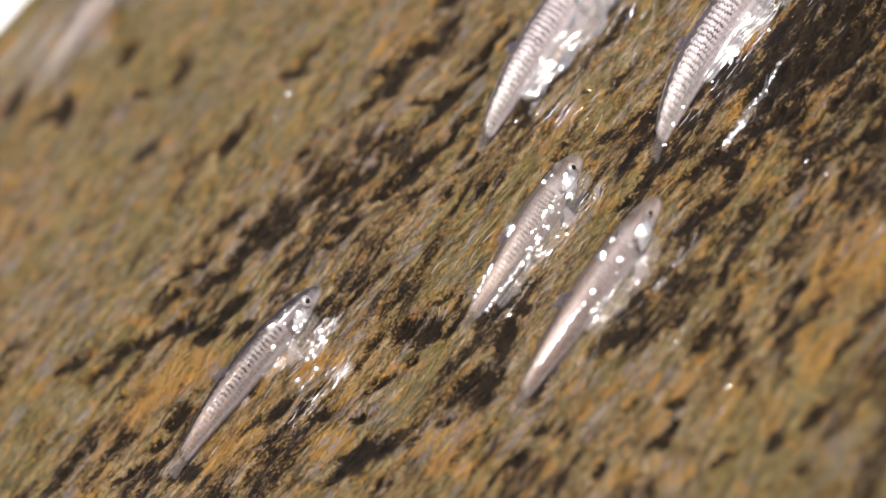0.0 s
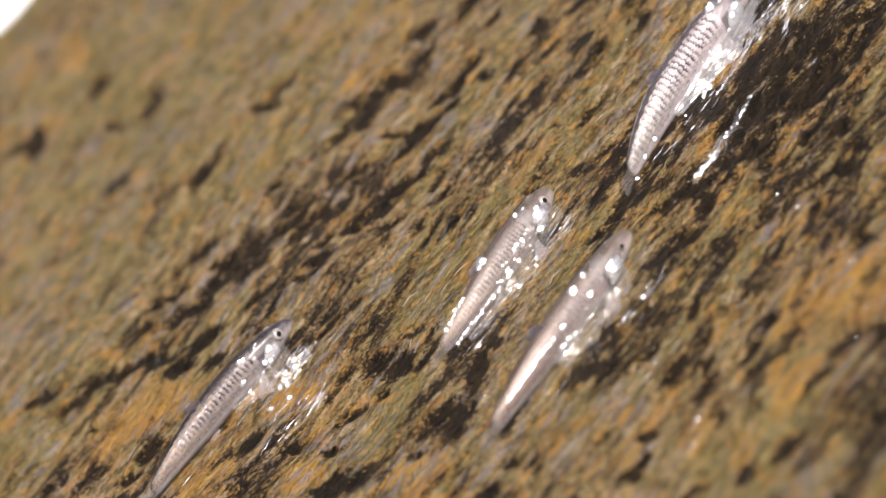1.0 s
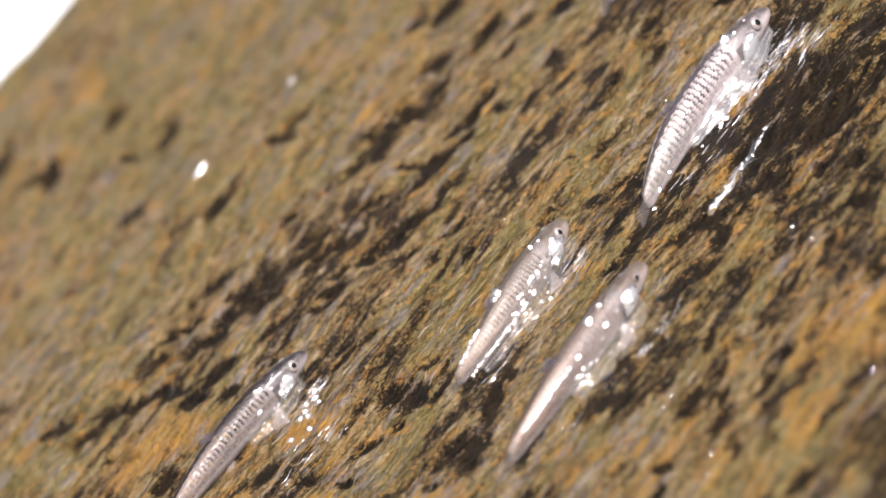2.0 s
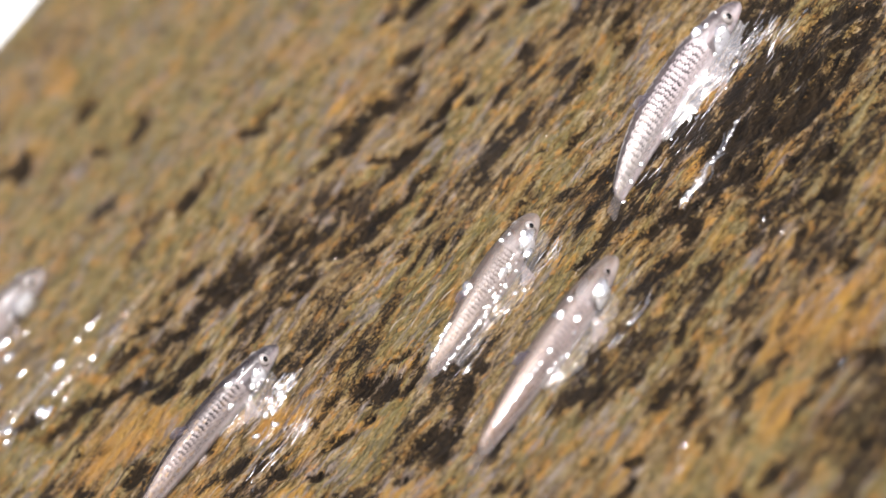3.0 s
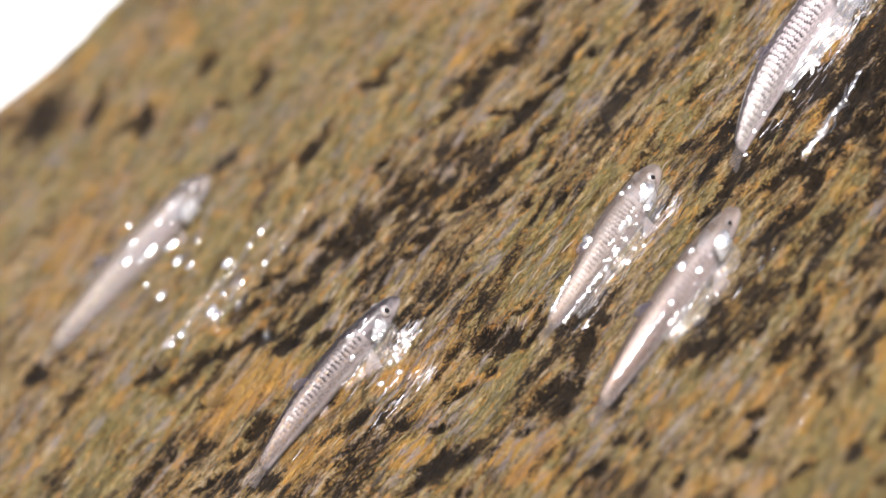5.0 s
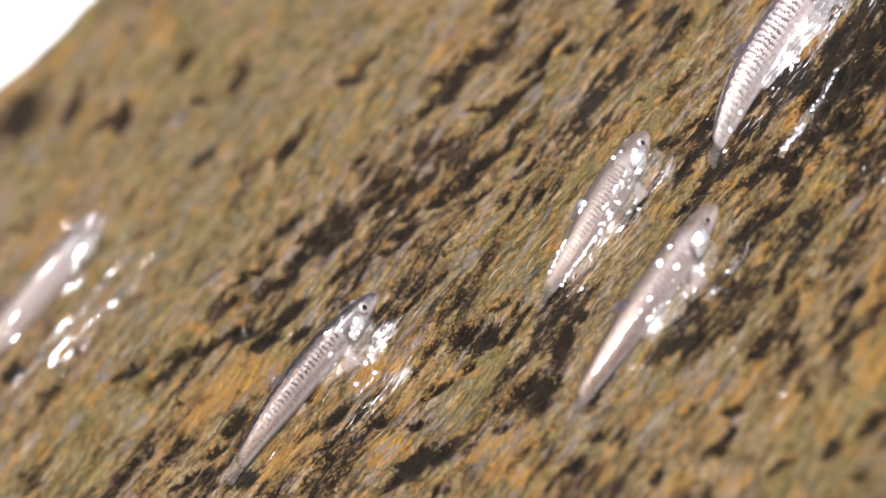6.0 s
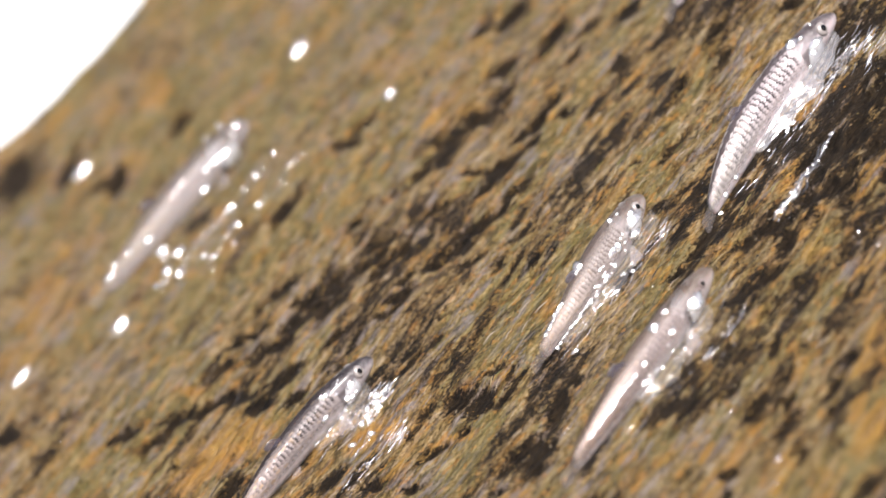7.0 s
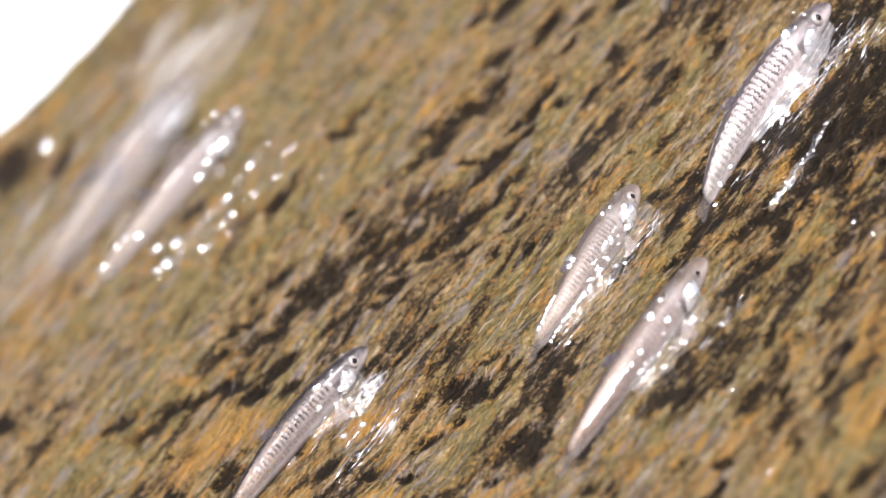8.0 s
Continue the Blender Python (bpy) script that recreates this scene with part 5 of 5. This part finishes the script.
def drop(radius, seed, label="clear drop of water flying off the rock"):
    """A flying drop, flattened and wobbling, with a round back."""
    verts, faces = [], []
    rng = random.Random(seed)
    turn = (GLINT + Vector((rng.uniform(-.15, .15), rng.uniform(-.15, .15), rng.uniform(-.15, .15)))).normalized().to_track_quat("Z", "Y")
    seg, rings, long = 14, 10, rng.uniform(1.0, 2.8)
    for i in range(rings + 1):
        a = math.pi * i / rings
        for k in range(seg):
            t = 2 * math.pi * k / seg
            v = Vector((radius * long * math.sin(a) * math.cos(t), radius * math.sin(a) * math.sin(t), radius * math.cos(a) * (0.35 if a < math.pi / 2 else 0.8)))
            verts.append(tuple(turn @ v))
    for i in range(rings):
        for k in range(seg):
            a, b = i * seg + k, i * seg + (k + 1) % seg
            faces.append((a, b, b + seg, a + seg))
    ob = mesh_object("water_drop", verts, faces, DROP_MAT)
    ob.visible_shadow = False
    return tagged(ob, label, "water drop", "flying drops")


# drops: the moment each is seen, where over the rock, its speed down the rock and size
DROPS = [(7.0, 0.0137, 0.1756, 0.7, 0.0026), (7.0, 0.0269, 0.1133, 0.6, 0.0014), (7.0, -0.0604, 0.1187, 0.5, 0.0012), (7.0, -0.0683, 0.2005, 0.5, 0.0020),
         (7.0, -0.0843, 0.0999, 0.6, 0.0024), (7.0, -0.1189, 0.1138, 0.5, 0.0016), (2.2, -0.0281, 0.2201, 0.7, 0.0022), (2.0, 0.0200, 0.1300, 0.7, 0.0012),
         (2.0, -0.0200, 0.1200, 0.7, 0.0012), (1.5, -0.0902, 0.1286, 0.5, 0.0014), (6.5, -0.0347, 0.2396, 0.6, 0.0026), (6.5, -0.0539, 0.2271, 0.5, 0.0022), (8.0, -0.0739, 0.2243, 0.5, 0.0020),
         (8.0, -0.0267, 0.2162, 0.3, 0.0010), (8.0, -0.0193, 0.2154, 0.3, 0.0012)]


# drops that ride on the far fish, and those that run down beside it: p and q before its leap, p and q after it
FAR_BEADS = [
    (-0.0821, 0.1157, -0.0225, 0.1577), (-0.0729, 0.11, -0.0158, 0.1497), (-0.068, 0.1009, -0.0264, 0.156), (-0.0666, 0.0873, -0.0214, 0.143),
    (-0.0792, 0.0973, -0.0255, 0.1379), (-0.0746, 0.0904, -0.029, 0.1386), (-0.0735, 0.0827, -0.0333, 0.1357), (-0.0889, 0.0984, -0.0626, 0.1247),
    (-0.0852, 0.0929, -0.0671, 0.1251), (-0.0843, 0.0814, -0.0718, 0.1249), (-0.0831, 0.0711, -0.0369, 0.129), (-0.0834, 0.106, -0.0327, 0.1064),
    (-0.0617, 0.1021, -0.0136, 0.1188), (-0.0723, 0.074, -0.0779, 0.1204),
]
FAR_RUN = [
    (-0.0627, 0.0584, -0.0605, 0.1097), (-0.068, 0.0493, -0.067, 0.097), (-0.0723, 0.0431, -0.0560, 0.1050), (-0.0749, 0.0444, -0.0625, 0.1010),
    (-0.0849, 0.0448, -0.0585, 0.0950), (-0.0877, 0.043, -0.0494, 0.091),
]


# strings of drops in the burst: p and q of both ends, count
BURST = [
    (-0.0801, 0.0824, -0.0637, 0.0523, 9), (-0.0849, 0.0441, -0.0602, 0.0204, 8), (-0.088, 0.0336, -0.0753, 0.0245, 5), (-0.0968, 0.0316, -0.0833, 0.0217, 5),
    (-0.0917, 0.0036, -0.0752, 0.0016, 6), (-0.1053, -0.0052, -0.0856, -0.0094, 6), (-0.0513, 0.1035, -0.047, 0.0691, 7), (-0.0423, 0.084, -0.041, 0.0616, 6),
    (-0.0872, -0.0622, -0.0751, -0.0453, 8), (-0.0993, -0.0798, -0.0872, -0.0744, 7), (-0.1053, -0.1081, -0.0967, -0.0834, 6), (-0.1123, -0.0789, -0.1013, -0.077, 6),
    (-0.1267, -0.0694, -0.108, -0.0897, 8), (-0.1288, -0.093, -0.1112, -0.1001, 7), (-0.0225, 0.0144, -0.0151, 0.0152, 5), (-0.0414, -0.0175, -0.0305, -0.0001, 5),
    (-0.0287, -0.0408, -0.0156, -0.0175, 6), (-0.1119, -0.0107, -0.0919, -0.0302, 9), (-0.1175, -0.0373, -0.1, -0.044, 8),
]


def drop_rows(t, p, q, speed, lift, fall=0.45):
    """A drop flies down past its place at t: it waits above, passes, and comes to rest below."""
    rows = []
    for dt in (-fall, -0.1, 0.0, 0.1, fall):
        u = -speed * dt
        rows.append((t + dt, ROCK @ Matrix.Translation((p + FLOW[0] * u, q + FLOW[1] * u, lift - 0.10 * (dt / fall) ** 2 * (dt > 0)))))
    rows = [r for r in rows if 0.0 < r[0] <= 8.0]
    first, last = rows[0][1], rows[-1][1]
    return [(0.0, first)] + rows + [(8.0, last)] * (rows[-1][0] < 8.0)


leaping_fish = [fish("silver fish leaping clear of the rock, blurred", length, -0.08, 0.0, plump, 1.0, AIR_MAT) for length, plump in ((0.080, 0.85), (0.080, 0.85), (0.080, 0.85), (0.100, 1.15))]
# water torn along by each leaper, in the rock's space
sprays = []
for k in range(4):
    fling = random.Random(90 + k)
    verts, faces = [], []
    for j in range(110 if k == 3 else 34):
        x, y = fling.uniform(-0.060, 0.075), fling.gauss(0, 0.010) + 0.006
        if k == 3 and j > 60:   # the sheet thrown off over its head
            x, y = 0.052 + fling.gauss(0, 0.009), 0.016 + fling.gauss(0, 0.013)
        strand(verts, faces, 0.914 * x - 0.407 * y, 0.407 * x + 0.914 * y, fling.uniform(0.006, 0.022), fling.uniform(0.00015, 0.0006), fling, 26.0)
    spray = mesh_object("spray", [(a, b, 0.4 * (k % 7) * 0.001) for k, (a, b, c) in enumerate(verts)], faces, FOAM_MAT)
    spray.visible_shadow = False
    sprays.append(tagged(spray, "streaks of white spray torn along by a leaping fish", "water", "running water on the rock", "stuff"))
# where each leaper is over the rock: seconds, p, q
LEAPS = [
    [(0.0, -0.0330, 0.1843), (0.1, -0.150, 0.115), (8.0, -0.30, 0.02)],
    [(0.0, 0.12, 0.33), (3.4, 0.06, 0.20), (3.5, -0.0336, 0.1394), (3.6, -0.155, 0.100), (8.0, -0.30, 0.02)],
    [(0.0, -0.30, 0.02), (5.9, -0.20, 0.09), (6.3, -0.070, 0.183), (6.4, -0.065, 0.216), (6.6, 0.03, 0.32), (8.0, 0.12, 0.45)],
    [(0.0, 0.16, 0.36), (7.8, 0.13, 0.33), (7.9, 0.07, 0.235), (8.0, -0.0607, 0.1324)],
]


def motions():
    up = 0.0052
    def put(thing, rows):
        walk(thing, [(t, on_rock(p, q, up, turn, 2.0)) for t, p, q, turn in rows])
    put(left_fish, [(0.0, -0.0588, -0.0175, 21.9), (8.0, -0.0588, -0.0175, 21.9)])
    put(middle_fish, [(0.0, 0.0281, -0.0517, 29.3), (5.3, 0.0281, -0.0517, 29.3), (5.9, 0.0371, -0.0435, 32.0), (8.0, 0.0371, -0.0435, 32.0)])
    put(near_fish, [(0.0, 0.0308, -0.0956, 27.6), (8.0, 0.0308, -0.0956, 27.6)])
    walk(big_fish, [(t, on_rock(0.1038, -0.0279, 0.0046, 29.3, 3.0)) for t in (0.0, 8.0)])
    far = [(0.0, -0.24, 0.06, 20), (2.3, -0.24, 0.06, 20), (3.2, -0.0895, 0.1105, 17.6), (5.12, -0.0895, 0.1105, 17.6), (5.2, -0.1228, 0.0909, 14), (5.4, -0.24, 0.03, 14), (5.7, -0.24, 0.06, 20), (6.2, -0.0535, 0.1400, 22.6), (6.5, -0.0503, 0.1427, 22.6), (8.0, -0.0503, 0.1427, 22.6)]
    put(far_fish, far)
    walk(far_splash, [(t, ROCK @ Matrix.Translation((p + 0.0503 + 0.0128 * (2.3 < t < 5.3), q - 0.1427 - 0.0189 * (2.3 < t < 5.3), 0))) for t, p, q, turn in far])
    put(fast_fish, [(0.0, 0.0665, 0.0283, 33.4), (0.04, 0.0665, 0.0283, 33.4), (0.1, 0.092, 0.0445, 33.4), (0.3, 0.1373, 0.0735, 33.4), (8.0, 0.1373, 0.0735, 33.4)])
    for ob in (fast_splash, fast_film):
        walk(ob, [(t, ROCK @ Matrix.Translation((p, q, 0))) for t, p, q in ((0.0, 0, 0), (0.04, 0, 0), (0.1, 0.0200, 0.0130), (0.3, 0.0708, 0.0452), (8.0, 0.0708, 0.0452))])
    for thing, rows in zip(leaping_fish, LEAPS):
        walk(thing, [(t, on_rock(p, q + 0.0295, 0.012, 24, 4)) for t, p, q in rows])
    for spray, rows in zip(sprays, LEAPS):
        walk(spray, [(t, ROCK @ Matrix.Translation((p, q + 0.0295, 0.014))) for t, p, q in rows])
    # the broken water goes with its fish, and never lies quite still
    rng = random.Random(31)
    def jitter(reach):
        return Matrix.Translation((rng.uniform(-reach, reach), rng.uniform(-reach, reach), rng.uniform(0, reach * 0.5)))
    for ob, reach in ((left_splash, 0.0012), (near_splash, 0.0008), (big_splash, 0.001)):
        walk(ob, [(k * 0.4, ROCK @ jitter(reach)) for k in range(21)])
    walk(middle_film, [(t, ROCK @ Matrix.Translation((p - 0.0281, q + 0.0517, 0))) for t, p, q in ((0.0, 0.0281, -0.0517), (5.3, 0.0281, -0.0517), (5.9, 0.0371, -0.0435), (8.0, 0.0371, -0.0435))])
    walk(middle_splash, [(t, ROCK @ Matrix.Translation((p - 0.0281, q + 0.0517, 0)) @ jitter(0.0008)) for t, p, q in [(k * 0.53, 0.0281, -0.0517) for k in range(11)] + [(5.9, 0.0371, -0.0435)] + [(6.4 + 0.4 * k, 0.0371, -0.0435) for k in range(5)]])
    # beads ride with their fish and slip a little
    slip = random.Random(32)
    def ride(beads, rows, high=up, pitch=2.0):
        walk(beads, [(t, on_rock(p, q, high, turn, pitch) @ Matrix.Translation((slip.gauss(0, 0.0003), 0, slip.gauss(0, 0.00008)))) for t, p, q, turn in rows])
    ride(left_beads, [(k * 0.5, -0.0588, -0.0175, 21.9) for k in range(17)])
    ride(near_beads, [(k * 0.5, 0.0308, -0.0956, 27.6) for k in range(17)])
    ride(big_beads, [(k * 0.5, 0.1038, -0.0279, 29.3) for k in range(17)], 0.0046, 3.0)
    ride(middle_beads, [(k * 0.53, 0.0281, -0.0517, 29.3) for k in range(11)] + [(5.9, 0.0371, -0.0435, 32.0)] + [(6.4 + 0.4 * k, 0.0371, -0.0435, 32.0) for k in range(5)])
    rng = random.Random(78)
    for k, (p, q, p1, q1) in enumerate(FAR_BEADS + FAR_RUN):
        size = rng.choice((0.0005, 0.0009, 0.0013, 0.0027)) * rng.uniform(0.85, 1.15) if k < len(FAR_BEADS) else rng.uniform(0.0006, 0.0014)
        rows = [(0.0, -0.15, -0.05), (2.3, -0.15, -0.05), (3.2, 0, 0)] + [(3.2 + 0.35 * j, rng.gauss(0, 0.0012), rng.gauss(0, 0.0025)) for j in range(1, 6)] + [(5.12, 0, 0), (5.2, -0.0333 + rng.gauss(0, 0.012), -0.0196 + rng.gauss(0, 0.018)), (5.4, -0.15, -0.08), (5.7, -0.15, -0.05)]
        rows = [(t, p + a, q + b) for t, a, b in rows] + [(6.2, p1, q1), (6.5, p1, q1)] + [(6.5 + 0.5 * j, p1 + rng.gauss(0, 0.0010), q1 + rng.gauss(0, 0.0020)) for j in range(1, 4)]
        walk(drop(size, 500 + k, "bright drop of water on the climbing fish"), [(t, ROCK @ Matrix.Translation((a, b - 0.006, 0.0147))) for t, a, b in rows])
    rng = random.Random(77)
    for k, (t, p, q, speed, size) in enumerate(DROPS):
        walk(drop(size, k), drop_rows(t, p, q, speed, 0.006))
    # the burst that the far fish throws up as it falls back
    for k, (p0, q0, p1, q1, count) in enumerate(BURST):
        for j in range(count):
            u = (j + rng.uniform(0.2, 0.8)) / count
            p, q = p0 + (p1 - p0) * u + rng.gauss(0, 0.0006), q0 + (q1 - q0) * u + rng.gauss(0, 0.0012)
            dp, dq = p + 0.095, q - 0.02
            rows = [(t, ROCK @ Matrix.Translation((p + a * dp, q + a * dq, up))) for t, a, up in ((0.0, -0.7, -0.03), (5.08, -0.7, -0.03), (5.2, 0, 0.08), (5.32, 0.35, 0.075), (5.6, 0.8, -0.03), (8.0, 0.8, -0.03))]
            walk(drop(rng.uniform(0.00025, 0.00060), 100 + 20 * k + j), rows)


motions()
